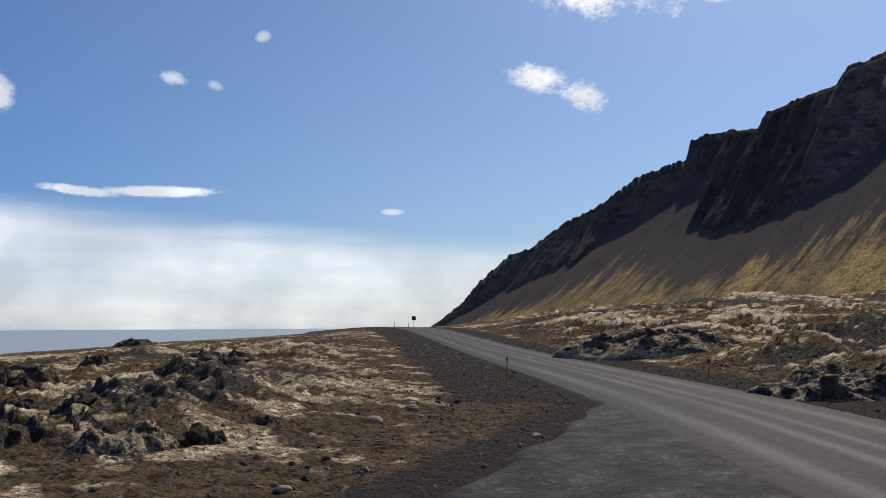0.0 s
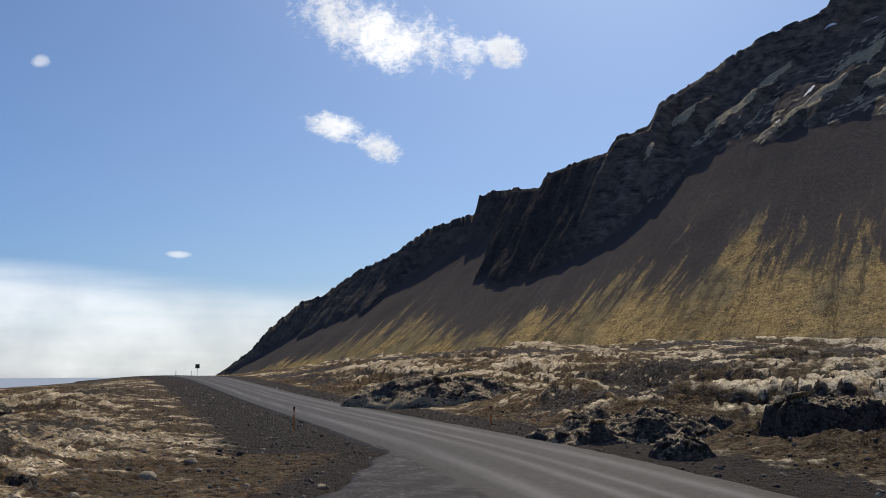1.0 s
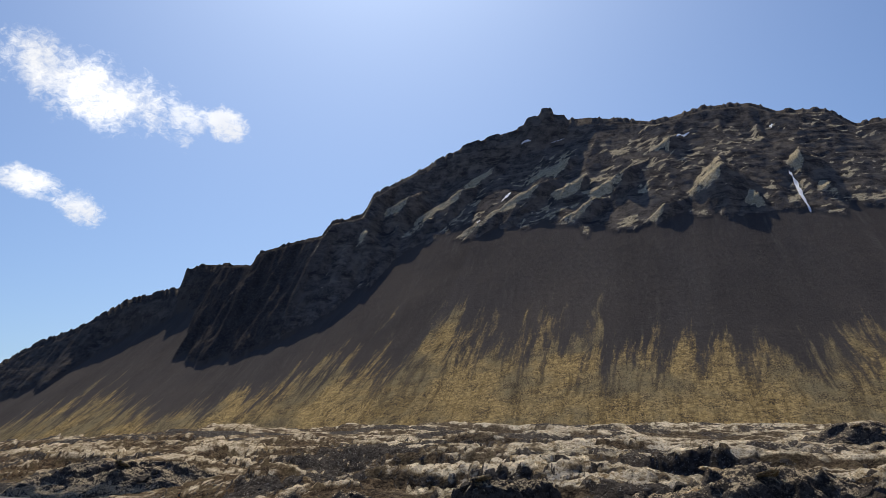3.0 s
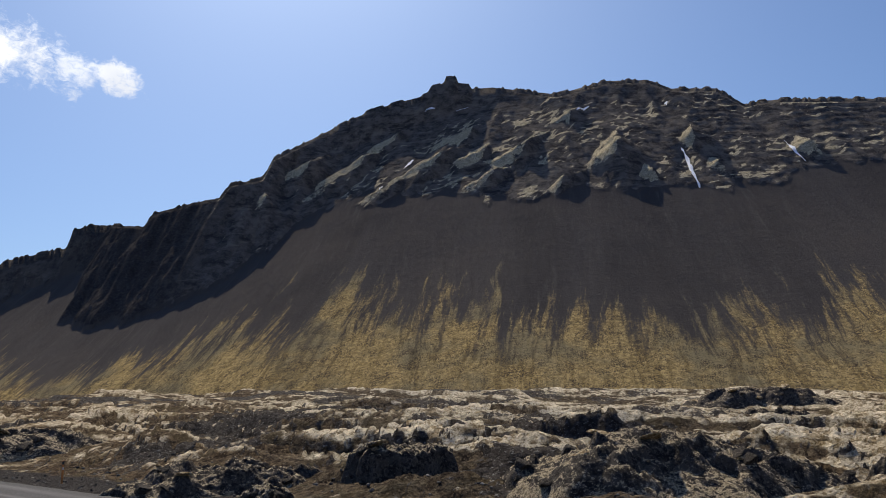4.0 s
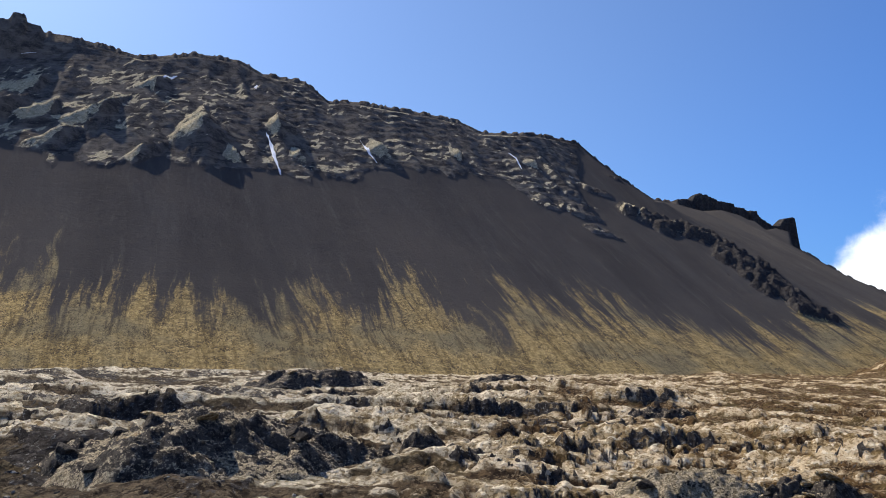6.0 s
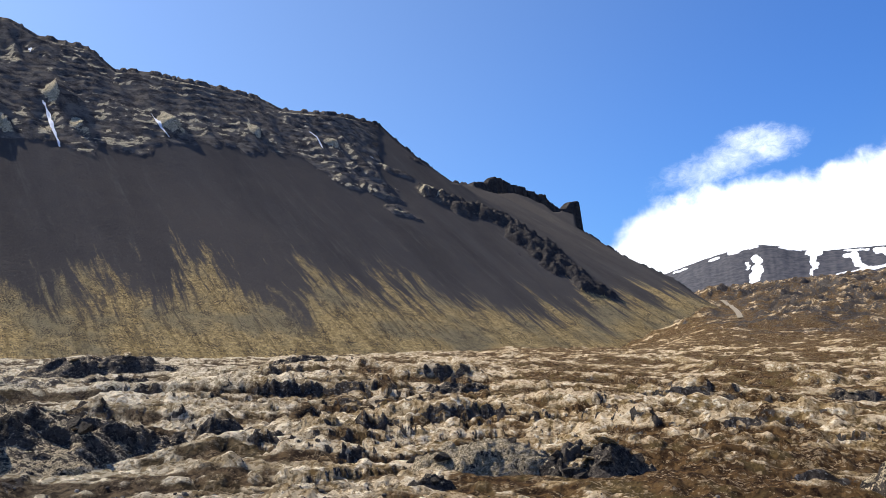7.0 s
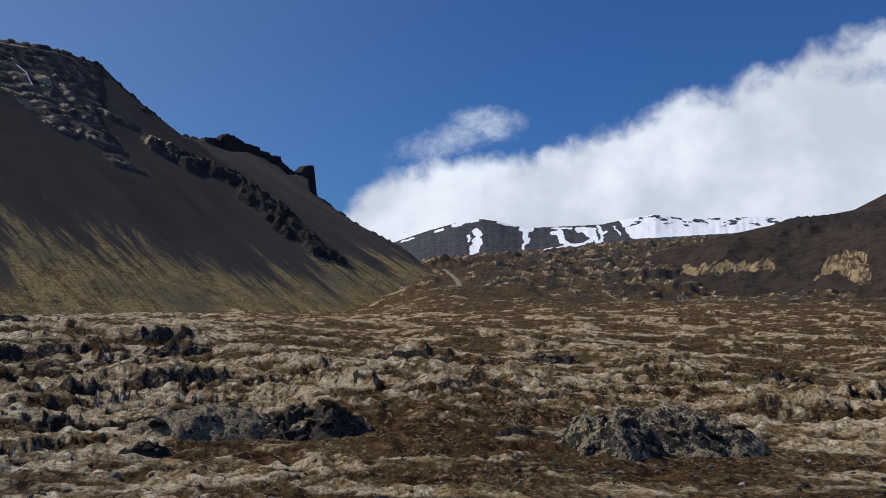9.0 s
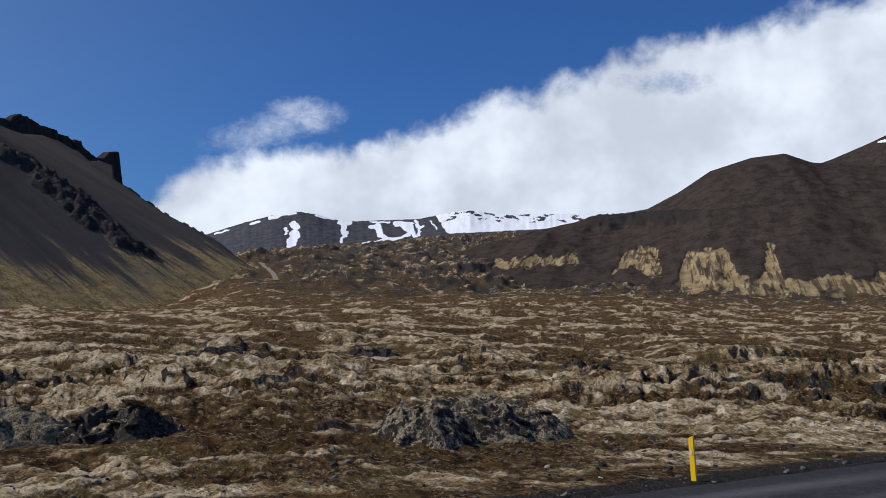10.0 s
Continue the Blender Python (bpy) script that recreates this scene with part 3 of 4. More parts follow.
def build_road():
    y = np.linspace(-110, 200, 620)
    x, z = road_x(y), road_z(y)
    tx, ty = np.gradient(x), np.gradient(y)
    size = np.hypot(tx, ty)
    nx, ny = ty / size, -tx / size
    ac = np.array([-3.3, -3.12, -3.05, -2.4, -1.8, -1.2, -0.6, 0, 0.6, 1.2, 1.8, 2.4, 3.05, 3.12, 3.3])
    ragged = fbm(y / 1.3, y * 0 + 3.3, 3, 5) * 0.07
    grid = np.zeros((len(y), len(ac), 3))
    for k, a in enumerate(ac):
        off = a + (ragged if abs(a) > 3 else 0)
        lift = 0.05 + 0.06 * (1 - (a / 3.1) ** 2) - (0.25 if abs(a) > 3.2 else 0)
        grid[:, k] = np.stack([x + nx * off, y + ny * off, z + lift], -1)
    across = np.broadcast_to(ac, grid.shape[:2])
    ob = new("road", sheet_mesh("road", grid[:, ::-1], ASPHALT, False, (("across", across[:, ::-1]),)))
    tagged(ob, "worn grey asphalt road with paler wheel tracks", "road", kind="structure")


def build_lay_by():
    y = np.linspace(-32, 28.5, 240)
    edge = apron_edge(y) + fbm(y / 1.7, y * 0 + 1.7, 4, 8) * 0.35
    inner = road_x(y) - HALF + 0.12
    edge = np.minimum(edge, inner - 0.02)
    w = np.linspace(0, 1, 16)
    x = edge[:, None] + (inner - edge)[:, None] * w
    z = road_z(y)[:, None] + 0.035 + 0.03 * np.minimum(1, w * 8) - 0.15 * (w == 0)
    ob = new("pavement", sheet_mesh("pavement", np.stack([x, np.broadcast_to(y[:, None], x.shape), np.broadcast_to(z, x.shape)], -1), APRON))
    tagged(ob, "dark gritty lay-by of loose-chipped asphalt beside the road", "lay-by", kind="structure")


def build_sea():
    az = np.radians(np.linspace(-75, 8, 60))
    r = np.geomspace(200, 4950, 40)
    rr, aa = np.meshgrid(r, az, indexing="ij")
    ob = new("water", sheet_mesh("water", np.stack([rr * np.sin(aa), rr * np.cos(aa), rr * 0 - 11.0], -1), SEA))
    tagged(ob, "hazy blue-grey open sea reaching the horizon", "sea", kind="structure")


def ridge_grid(azimuth, depth, s, rows, crest, toe_z, toe_u, foot_u, foot_z, concave=0.3, power=0.9):
    """Places on a mountain's front: s runs along its crest, u from the viewer's side towards it; also 0..1 up the scree and the cliff."""
    v = np.linspace(0, 1, rows)[:, None]
    scree = np.clip(v / 0.55, 0, 1)
    cliff = np.clip((v - 0.55) / 0.4, 0, 1)
    back = np.clip((v - 0.95) / 0.05, 0, 1)
    u = foot_u + (toe_u - foot_u) * scree + (depth - toe_u) * cliff + 120 * back
    z = foot_z + (toe_z - foot_z) * ((1 - concave) * scree + concave * scree ** 2) + (crest - toe_z) * cliff ** power - 40 * back
    return np.broadcast_to(s, u.shape).copy(), u, z, np.broadcast_to(scree, u.shape), np.broadcast_to(cliff, u.shape), np.broadcast_to(back, u.shape)


MAIN_S = (-720, -660, -626, -588, -568, -525, -502, -459, -424, -385, -342, -337, -322, -285, -278, -250, -230, -223, -200, -193, -164, -125, -99, -85, -82, -74, -72, -66, -64, -57, -55, -41, 2, 33, 61,
          75, 103, 120, 138, 191, 215, 232, 277, 310, 324, 349, 376, 405, 412, 424, 430, 445, 450, 466, 470, 482, 490, 496, 506, 508, 563, 630, 661, 720, 800)
MAIN_H = (-20, -8, 4, 24, 40, 64, 67, 86, 96, 114, 121, 134, 137, 134, 143, 149, 152, 161, 164, 178, 191, 208, 214, 217, 222, 224, 228, 228, 224, 223, 219, 219, 211, 218, 217,
          210, 208, 196, 198, 195, 192, 186, 189, 186, 176, 160, 147, 146, 152, 151, 147, 146, 143, 141, 138, 130, 131, 137, 139, 118, 95, 75, 60, 37, 10)
CREST_U = 520.0
# where the rock begins above the scree: along the crest, and towards it
TOE_S = (-720, -600, -520, -476, -446, -403, -394, -372, -362, -345, -334, -316, -300, -282, -262, -245, -206, -176, -170, -166, -155, -150, -132, -112, -94, -68, -58, -37, -26, -12, 3, 57, 82, 99, 154, 190, 207, 222, 246, 262, 276, 292, 312, 345, 390, 800)
TOE_U = (516, 505, 500, 476, 479, 470, 490, 512, 506, 508, 516, 504, 470, 436, 412, 396, 391, 390, 394, 416, 420, 446, 445, 448, 440, 420, 433, 404, 413, 396, 398, 397, 392, 406, 420, 428, 420, 410, 408, 436, 462, 490, 508, 517, 530, 530)
# rock prows: along, towards, how far they stand out, then the fall of the ridge, the front, and either side, and the lean of the ridge
PROWS = (
    (33, 423, 13, 0.55, 1.35, 0.75, 0.8, 0.05), (-15, 441, 10, 0.5, 1.7, 0.6, 1.2, 0.5), (5, 405, 6, 0.5, 1.5, 0.7, 1.2, 0.7), (-65, 451, 11, 0.5, 1.6, 0.55, 1.2, 0.8),
    (-116, 475, 10, 0.5, 1.6, 0.55, 1.2, 0.6), (-155, 478, 10, 0.5, 1.6, 0.55, 1.2, 0.5), (-169, 443, 9, 0.5, 1.7, 0.8, 1, -0.5), (-43, 451, 7, 0.5, 1.7, 0.6, 1.3, 0.3),
    (-32, 424, 7, 0.4, 1.6, 0.55, 1.3, 0.5), (75, 440, 8, 0.5, 1.6, 0.7, 1, 0.1), (47, 410, 5, 0.5, 1.5, 0.7, 1, -0.3), (81, 416, 4, 0.45, 1.7, 0.6, 0.9, -0.2),
    (132, 430, 7, 0.5, 1.6, 0.5, 1.2, -0.2), (181, 441, 5, 0.5, 1.6, 0.6, 1.2, -0.2), (234, 448, 4, 0.5, 1.6, 0.6, 1.2, -0.3), (-91, 440, 7, 0.5, 1.6, 0.55, 1.2, 0.8),
    (-135, 462, 7, 0.5, 1.5, 0.5, 1.2, 0.7), (-100, 496, 7, 0.5, 1.6, 0.6, 1.2, 0.5), (-52, 478, 7, 0.5, 1.6, 0.6, 1.2, 0.4), (10, 470, 6, 0.5, 1.6, 0.6, 1.2, 0.3))
# a broken spur down the shoulder: along, towards, half its width; then single crags: along, towards, half the length, half the depth, height
SPUR = ((286, 418, 8), (300, 406, 11), (314, 399, 11), (327, 388, 14), (325, 368, 19), (320, 348, 18), (322, 330, 11), (330, 317, 6))
CRAGS = ((247, 423, 11, 8, 4), (241, 407, 12, 8, 4), (244, 387, 10, 6, 4), (221, 409, 11, 8, 3), (274, 441, 9, 6, 3), (307, 458, 5, 6, 3))


def main_foot(s):
    return np.interp(s, (-720, -600, -450, -270, -100, 0, 150, 300, 500, 620, 720, 800), (505, 470, 420, 345, 272, 250, 250, 270, 330, 390, 450, 500))


def crest_over(s):
    return np.interp(s, MAIN_S, MAIN_H)


def below_crest(s, u, z, share=0.985):
    """Keeps a place in front of the crest under the skyline."""
    return np.minimum(z, EYE + crest_over(s * CREST_U / u) * u / CREST_U * share)


def main_scree(s, u, foot_z):
    foot_u = main_foot(s)
    d = u - foot_u
    loose = 0.60 * d + 0.0006 * d * d
    even = (crest_over(s) + EYE - foot_z) * d / (CREST_U - foot_u)
    w = smooth(s, 290, 350)
    return foot_z + loose * (1 - w) + even * w


def main_foot_z(s):
    turn, foot_u = radians(50), main_foot(s)
    fx, fy = foot_u * math.sin(turn) + s * math.cos(turn), foot_u * math.cos(turn) - s * math.sin(turn)
    return land(fx, fy, False)[0] - 1.0


def main_face(s, u, foot_z):
    """The bare lie of the mountain: scree, and the steeper rock above it."""
    ragged = 9 * fbm(s / 16.0, u / 60.0, 4, 73, 0.6)
    toe_u = np.interp(s, TOE_S, TOE_U) + ragged
    steep = np.interp(s, (-720, -420, -350, -325, -190, -165, -140, -60, 60, 150, 260, 300), (0.95, 1.05, 0.95, 1.25, 1.25, 0.95, 0.78, 0.76, 0.76, 0.76, 0.8, 0.8))
    scree = main_scree(s, u, foot_z)
    rise = np.maximum(u - toe_u, 0)
    extra = (steep - 0.68) * rise + np.interp(s, (-190, -130), (2.2, 0.8)) * smooth(rise, 0.0, 2.5)
    return scree + np.where(u > toe_u, extra, 0), rise, scree


def prow_height(s, u, wob, rough, spec):
    ps, pu, out, ridge, front, near, far, lean = spec
    a = np.array([float(ps)])
    top = main_face(a, np.array([float(pu)]), main_foot_z(a))[0][0] + out
    line = ps + lean * (u - pu)
    d = s - line + wob
    high = top + np.where(u > pu, ridge * (u - pu), front * (u - pu)) - np.where(d < 0, near * -d, far * d) + rough
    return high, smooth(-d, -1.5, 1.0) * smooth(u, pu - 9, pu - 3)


def build_mountain():
    s = np.linspace(-690, 790, 1280)[None, :]
    foot_u = main_foot(s)
    rows = np.concatenate([np.linspace(0, 1, 262), np.linspace(1.02, 1.4, 6)])[:, None]
    near_u = foot_u - 10
    u = near_u + (CREST_U - near_u) * rows
    s = np.broadcast_to(s, u.shape).copy()
    back = np.clip(rows - 1, 0, 1) + 0 * u
    foot_z = np.broadcast_to(main_foot_z(s[0]), u.shape)
    up = np.clip((u - foot_u) / np.maximum(np.interp(s, TOE_S, TOE_U) - foot_u, 20), -0.2, 1.3)
    z, rise, scree = main_face(s, u, foot_z)
    z = np.where(u < foot_u, foot_z - 0.25 * (foot_u - u), z)
    rock = smooth(rise, 0.2, 3.0)
    chips = fbm(s / 6.0, (u + z) / 6.0, 4, 77, 0.6)
    ribbed = 1 - np.abs(perlin((s + 0.35 * (u - 470)) / 17.0 + 0.5 * fbm(s / 40, u / 40, 2, 14), u / 75.0, 51)) * 2.6
    gully = 1 - np.abs(perlin((s - 0.25 * (u - 470)) / 8.0 + 0.4 * chips, u / 40.0, 53)) * 2.4
    middle = rock * np.interp(s, (-420, -330, -190, -150, 60, 120, 270, 300), (0.35, 0.5, 0.6, 1, 1, 0.6, 0.6, 0.2))
    deep = smooth(rise, 2, 22) * smooth(u, CREST_U, CREST_U - 25)
    z = z + middle * deep * (1.8 * ribbed + 0.5 * gully - 0.9) + rock * 0.35 * chips
    prow = np.zeros_like(z)
    wob, rough = 3.0 * fbm(s / 18.0, u / 18.0, 4, 91, 0.6), 0.5 * fbm(s / 5.0, u / 5.0, 3, 92)
    # sunward sides of the prows, painted paler below as if sunlit
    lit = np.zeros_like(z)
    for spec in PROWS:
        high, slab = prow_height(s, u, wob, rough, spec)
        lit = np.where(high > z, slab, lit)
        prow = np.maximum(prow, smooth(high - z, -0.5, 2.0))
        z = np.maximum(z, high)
    rock = np.maximum(rock, prow)
    # level beds of lava, strongest where the band runs on beyond the peak
    beds = rock * np.interp(s, (-330, -200, 40, 80, 290, 330), (0.05, 0.08, 0.08, 0.22, 0.22, 0.1)) * (0.4 + 0.9 * smooth(fbm(s / 35, u / 25, 3, 18), -0.3, 0.3))
    level = (z + 10 * fbm(s / 80, u / 60, 4, 15)) / 6.0
    step = np.floor(level) + smooth(level - np.floor(level), 0.4, 0.8) - level
    z = z + beds * 2.6 * step
    low = (z + 3 * fbm(s / 30, u / 30, 3, 16)) / 2.6
    z = z + beds * 1.0 * (np.floor(low) + smooth(low - np.floor(low), 0.4, 0.85) - low)
    # crags and a broken spur on the shoulder
    knobs, crumble = fbm(s / 5, u / 5, 4, 94, 0.6), 0.5 * fbm(s / 13, u / 13, 5, 93, 0.6)
    for ps, pu, a, b, ph in CRAGS:
        d = np.hypot(((s - ps) + (u - pu) * 0.8) / a, (u - pu) / b) + crumble
        z = z + 0.42 * ph * smooth(d, 1.0, 0.6) * (1 + 0.6 * knobs)
        rock = np.maximum(rock, smooth(d, 1.0, 0.9))
    reachd = np.full(z.shape, 9.0)
    for (s0, u0, w0), (s1, u1, w1) in zip(SPUR, SPUR[1:]):
        t = np.clip(((s - s0) * (s1 - s0) + (u - u0) * (u1 - u0)) / ((s1 - s0) ** 2 + (u1 - u0) ** 2), 0, 1)
        reachd = np.minimum(reachd, np.hypot(s - s0 - t * (s1 - s0), u - u0 - t * (u1 - u0)) / (w0 + t * (w1 - w0)))
    reachd = reachd + 1.1 * crumble
    z = z + 3.8 * smooth(reachd, 1.0, 0.45) * (1 + 0.7 * knobs)
    rock = np.maximum(rock, smooth(reachd, 1.0, 0.85))
    z = below_crest(s, u, z)
    # crags that break the skyline
    base = EYE + crest_over(s) - np.maximum(0, crest_over(s) - np.interp(s, (388, 396, 500, 509), (148, 138, 108, 117))) * (s > 388) * (s < 509)
    edge = CREST_U - 9 + 3.5 * fbm(s / 6, s * 0, 3, 97)
    tooth = (EYE + crest_over(s) - base) * smooth(u, edge - 1.5, edge + 1.5)
    at_crest = smooth(u, CREST_U - 12, CREST_U)
    z = z * (1 - at_crest) + np.minimum(base, np.maximum(z, base - 6)) * at_crest
    z = np.where(EYE + crest_over(s) - base > 0.5, np.minimum(z, base), z)
    z = np.where(rows >= 1, base, z) + tooth
    crag = smooth(EYE + crest_over(s) - base, 0.8, 3.0) * smooth(u, CREST_U - 17, CREST_U - 12)
    rock = np.maximum(rock, crag)
    crown = smooth(u, CREST_U - 10, CREST_U)
    blocks = fbm(s / 7.0, u / 30.0, 4, 5, 0.6)
    z = z + crown * (1.1 * smooth(blocks, -0.1, 0.15) + 0.5 * blocks - 0.6) - 100 * back
    # runnels down the scree
    rills = ridged(s / 11.0 + fbm(s / 40, u / 90, 2, 24) * 0.7, u / 160.0, 3, 57)
    loose = (1 - rock) * smooth(up, 0.0, 0.2)
    z = z + loose * (0.16 * rills * smooth(up, 0.9, 0.5) + 0.7 * fbm(s / 45, u / 80, 3, 19))
    dz = np.gradient(z, axis=0) / np.maximum(np.gradient(u, axis=0), 0.05)
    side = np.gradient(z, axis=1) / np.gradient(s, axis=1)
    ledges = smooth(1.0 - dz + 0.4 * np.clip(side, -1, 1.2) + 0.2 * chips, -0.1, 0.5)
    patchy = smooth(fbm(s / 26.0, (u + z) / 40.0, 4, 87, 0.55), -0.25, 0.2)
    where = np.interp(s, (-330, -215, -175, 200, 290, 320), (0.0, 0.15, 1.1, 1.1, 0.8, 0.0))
    lit_turf = rock * smooth(u, CREST_U - 8, CREST_U - 30) * where * np.maximum(ledges * (0.2 + 0.75 * patchy), lit * (0.5 + 0.5 * patchy))
    reach = np.interp(s, (-600, -300, -169, -132, -87, -48, -20, 18, 63, 98, 119, 144, 193, 230, 278, 400, 600), (0.25, 0.45, 0.52, 0.56, 0.56, 0.58, 0.50, 0.47, 0.47, 0.50, 0.46, 0.44, 0.40, 0.34, 0.26, 0.17, 0.15))
    moss = np.clip(1.0 - up / reach, -1.0, 1.0)
    mesh = sheet_mesh("mountain", np.stack([s, u, z], -1), SLOPE, False, (("rock", rock), ("lit_turf", lit_turf), ("moss", moss), ("shaded_rock", np.interp(s, (-340, -310, -215, -180, 275, 300), (0.5, 1, 1, 0, 0, 1)))))
    ob = new("mountain", mesh)
    ob.matrix_world = pose(0, 0, 0, 0, 0, -50)
    tagged(ob, "steep dark scree mountain with crags above and yellow moss at its foot", "mountain")
    return ob, s, u, z


def build_hill():
    p, turn = 700.0, -133.0
    cs = (-330, -190, -105, -35, -9, 16, 48, 73, 92, 98, 118, 160, 320)
    ch = (30, 50, 65, 73, 85, 100, 108, 109, 100, 99, 96, 90, 60)
    s = np.linspace(-320, 320, 420)
    crest = np.interp(s, cs, ch) + EYE
    foot_u = np.interp(s, (-320, -150, 0, 320), (560, 500, 440, 400))
    foot_z = np.interp(s, (-320, -180, -110, 0, 100, 320), (20, 18, 10, 0, -7, -12)) - 3
    toe_z = foot_z + (crest - foot_z) * np.interp(s, (-110, -70), (0.66, 0.42))
    s, u, z, scree, cliff, back = ridge_grid(133, p, s, 150, crest, toe_z, foot_u + 120, foot_u, foot_z, 0.15)
    z = z + (1 - back) * (2.2 * fbm(s / 45, u / 45, 4, 31) + 1.2 * ridged(s / 22, u / 90, 3, 33)) * smooth(scree, 0, 0.5) * smooth(cliff, 1.0, 0.7)
    az = 133 + np.degrees(np.arctan2(s, u))
    el = np.degrees(np.arctan2(z - EYE, np.hypot(s, u)))
    # a broken step of dark rock below the dome
    step = smooth(el + 0.25 * fbm(s / 14, u / 14, 3, 36), 4.6, 4.85) * smooth(el, 5.7, 5.35) * smooth(az, 125.0, 127.0) * smooth(az, 136.5, 131.0)
    z = z + step * (1.5 + 2.5 * ridged(s / 9, u / 9, 3, 37))
    # clay laid bare in tongues above the foot
    upper = np.interp(az, (119.2, 119.6, 121, 123, 124.4, 125.2, 125.6, 127.3, 128.6, 129.5, 130.6, 130.9, 131.8, 132.5, 133.4, 135.1, 135.5, 136.2, 137.2, 137.5, 137.9, 138.3, 140, 142, 143, 145),
                      (2.4, 3.4, 3.35, 3.4, 3.3, 3.8, 2.2, 1.7, 3.4, 3.7, 3.6, 1.0, 1.2, 3.1, 3.3, 3.3, 1.8, 1.2, 1.3, 3.3, 3.3, 1.1, 0.9, 1.3, 0.9, 1.5))
    lower = np.interp(az, (119, 125.4, 125.8, 127.2, 127.4, 128.8, 129.2, 130.2, 130.8, 131.2, 132, 145), (2.2, 2.5, 2.9, 2.5, 1.4, 2.2, 1.8, 1.0, 1.2, 1.3, 0.0, -1.5))
    ragged = 0.24 * fbm(s / 7.0, u / 150.0, 4, 41, 0.6) - 0.18 * smooth(ridged(s / 8.0, u / 120.0, 3, 49), 0.6, 1.2)
    slips = smooth(upper + ragged - el, -0.05, 0.2) * smooth(el - lower + ragged, -0.05, 0.15)
    runs = smooth(ridged((s + 0.2 * u) / 10.0, u / 90.0, 3, 46), 0.75, 1.2)
    slips = slips * (1 - 0.5 * runs)
    z = z - slips * 1.5
    ob = new("hill", sheet_mesh("hill", np.stack([s, u, z], -1), HILL, False, (("rock", step * 0.9), ("clay", slips))))
    ob.matrix_world = pose(0, 0, 0, 0, 0, turn)
    tagged(ob, "bare dark brown hill with ochre clay slips along its foot", "hill")


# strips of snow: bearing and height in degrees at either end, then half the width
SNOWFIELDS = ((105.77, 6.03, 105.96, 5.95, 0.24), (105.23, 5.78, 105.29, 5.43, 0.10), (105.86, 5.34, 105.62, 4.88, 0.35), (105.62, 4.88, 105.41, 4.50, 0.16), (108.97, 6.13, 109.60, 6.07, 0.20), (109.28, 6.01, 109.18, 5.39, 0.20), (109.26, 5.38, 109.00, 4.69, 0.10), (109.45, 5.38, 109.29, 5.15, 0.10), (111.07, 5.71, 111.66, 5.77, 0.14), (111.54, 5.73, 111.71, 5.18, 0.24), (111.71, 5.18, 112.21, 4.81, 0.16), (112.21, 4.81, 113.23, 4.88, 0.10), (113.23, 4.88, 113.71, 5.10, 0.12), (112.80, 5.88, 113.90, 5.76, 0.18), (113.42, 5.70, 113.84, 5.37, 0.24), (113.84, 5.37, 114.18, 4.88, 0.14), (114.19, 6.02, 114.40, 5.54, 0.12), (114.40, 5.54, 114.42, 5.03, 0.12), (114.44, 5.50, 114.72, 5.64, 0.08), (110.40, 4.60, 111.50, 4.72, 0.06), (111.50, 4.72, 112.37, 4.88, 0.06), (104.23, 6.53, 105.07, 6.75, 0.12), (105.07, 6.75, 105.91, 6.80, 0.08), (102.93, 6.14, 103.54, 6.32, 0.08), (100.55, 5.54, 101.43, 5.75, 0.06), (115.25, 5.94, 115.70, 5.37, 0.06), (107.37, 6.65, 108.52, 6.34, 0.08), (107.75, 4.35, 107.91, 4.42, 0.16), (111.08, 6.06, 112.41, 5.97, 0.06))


def build_snow_mountain():
    far, near = 3000.0, 2250.0
    s = np.linspace(-760, 1300, 460)[None, :]
    bearing = 112 + np.degrees(np.arctan(s / far))
    crest = np.interp(bearing, (96, 100.36, 102.4, 104.3, 106.2, 107.4, 108.5, 109.7, 112, 114.4, 116.4, 118, 119.5, 121.5, 123, 126.1, 128, 134),
                      (4.2, 5.62, 6.23, 6.69, 6.91, 6.69, 6.34, 6.15, 6.14, 6.13, 6.44, 6.60, 6.28, 6.10, 6.05, 5.85, 5.7, 5.4))
    v = np.linspace(0, 1, 120)[:, None]
    u = near + (far - near) * v + 0 * s
    rise = 2.0 + (crest - 2.0) * v ** 0.9
    gullies = ridged(s / 130, u / 500, 4, 43) + 0.6 * fbm(s / 50, u / 60, 3, 44)
    rise = rise + (0.05 * gullies - 0.03) * smooth(v, 1.0, 0.8) + 0.025 * fbm(s / 18, v * 0, 3, 45)
    s = s * u / far
    z = EYE + np.hypot(s, u) * np.tan(np.radians(rise))
    b, r = bearing + 0.10 * fbm(s / 25, z / 16, 3, 47), rise + 0.05 * fbm(s / 25, z / 14, 3, 48)
    # the white dome, with a few rocks that show through
    dome = smooth(b + 0.6 * (r - 5.8), 115.6, 116.2) * smooth(r, 4.8, 5.2)
    dome = dome * (1 - smooth(fbm(s / 45, (rise - crest) * 3.0, 4, 49, 0.6), 0.22, 0.34) * smooth(rise - crest, -0.9, -0.2))
    snow = dome * 0.9
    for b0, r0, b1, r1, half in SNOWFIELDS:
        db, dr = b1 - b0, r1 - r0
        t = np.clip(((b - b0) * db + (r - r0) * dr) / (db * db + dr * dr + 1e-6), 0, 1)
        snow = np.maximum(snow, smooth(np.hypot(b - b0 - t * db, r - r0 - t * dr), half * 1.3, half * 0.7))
    ob = new("mountain", sheet_mesh("snow_mountain", np.stack([s, u, z], -1), SNOWY, False, (("snow", snow),)))
    ob.matrix_world = pose(0, 0, 0, 0, 0, -112)
    tagged(ob, "distant dark mountain streaked and capped with snow", "mountain")


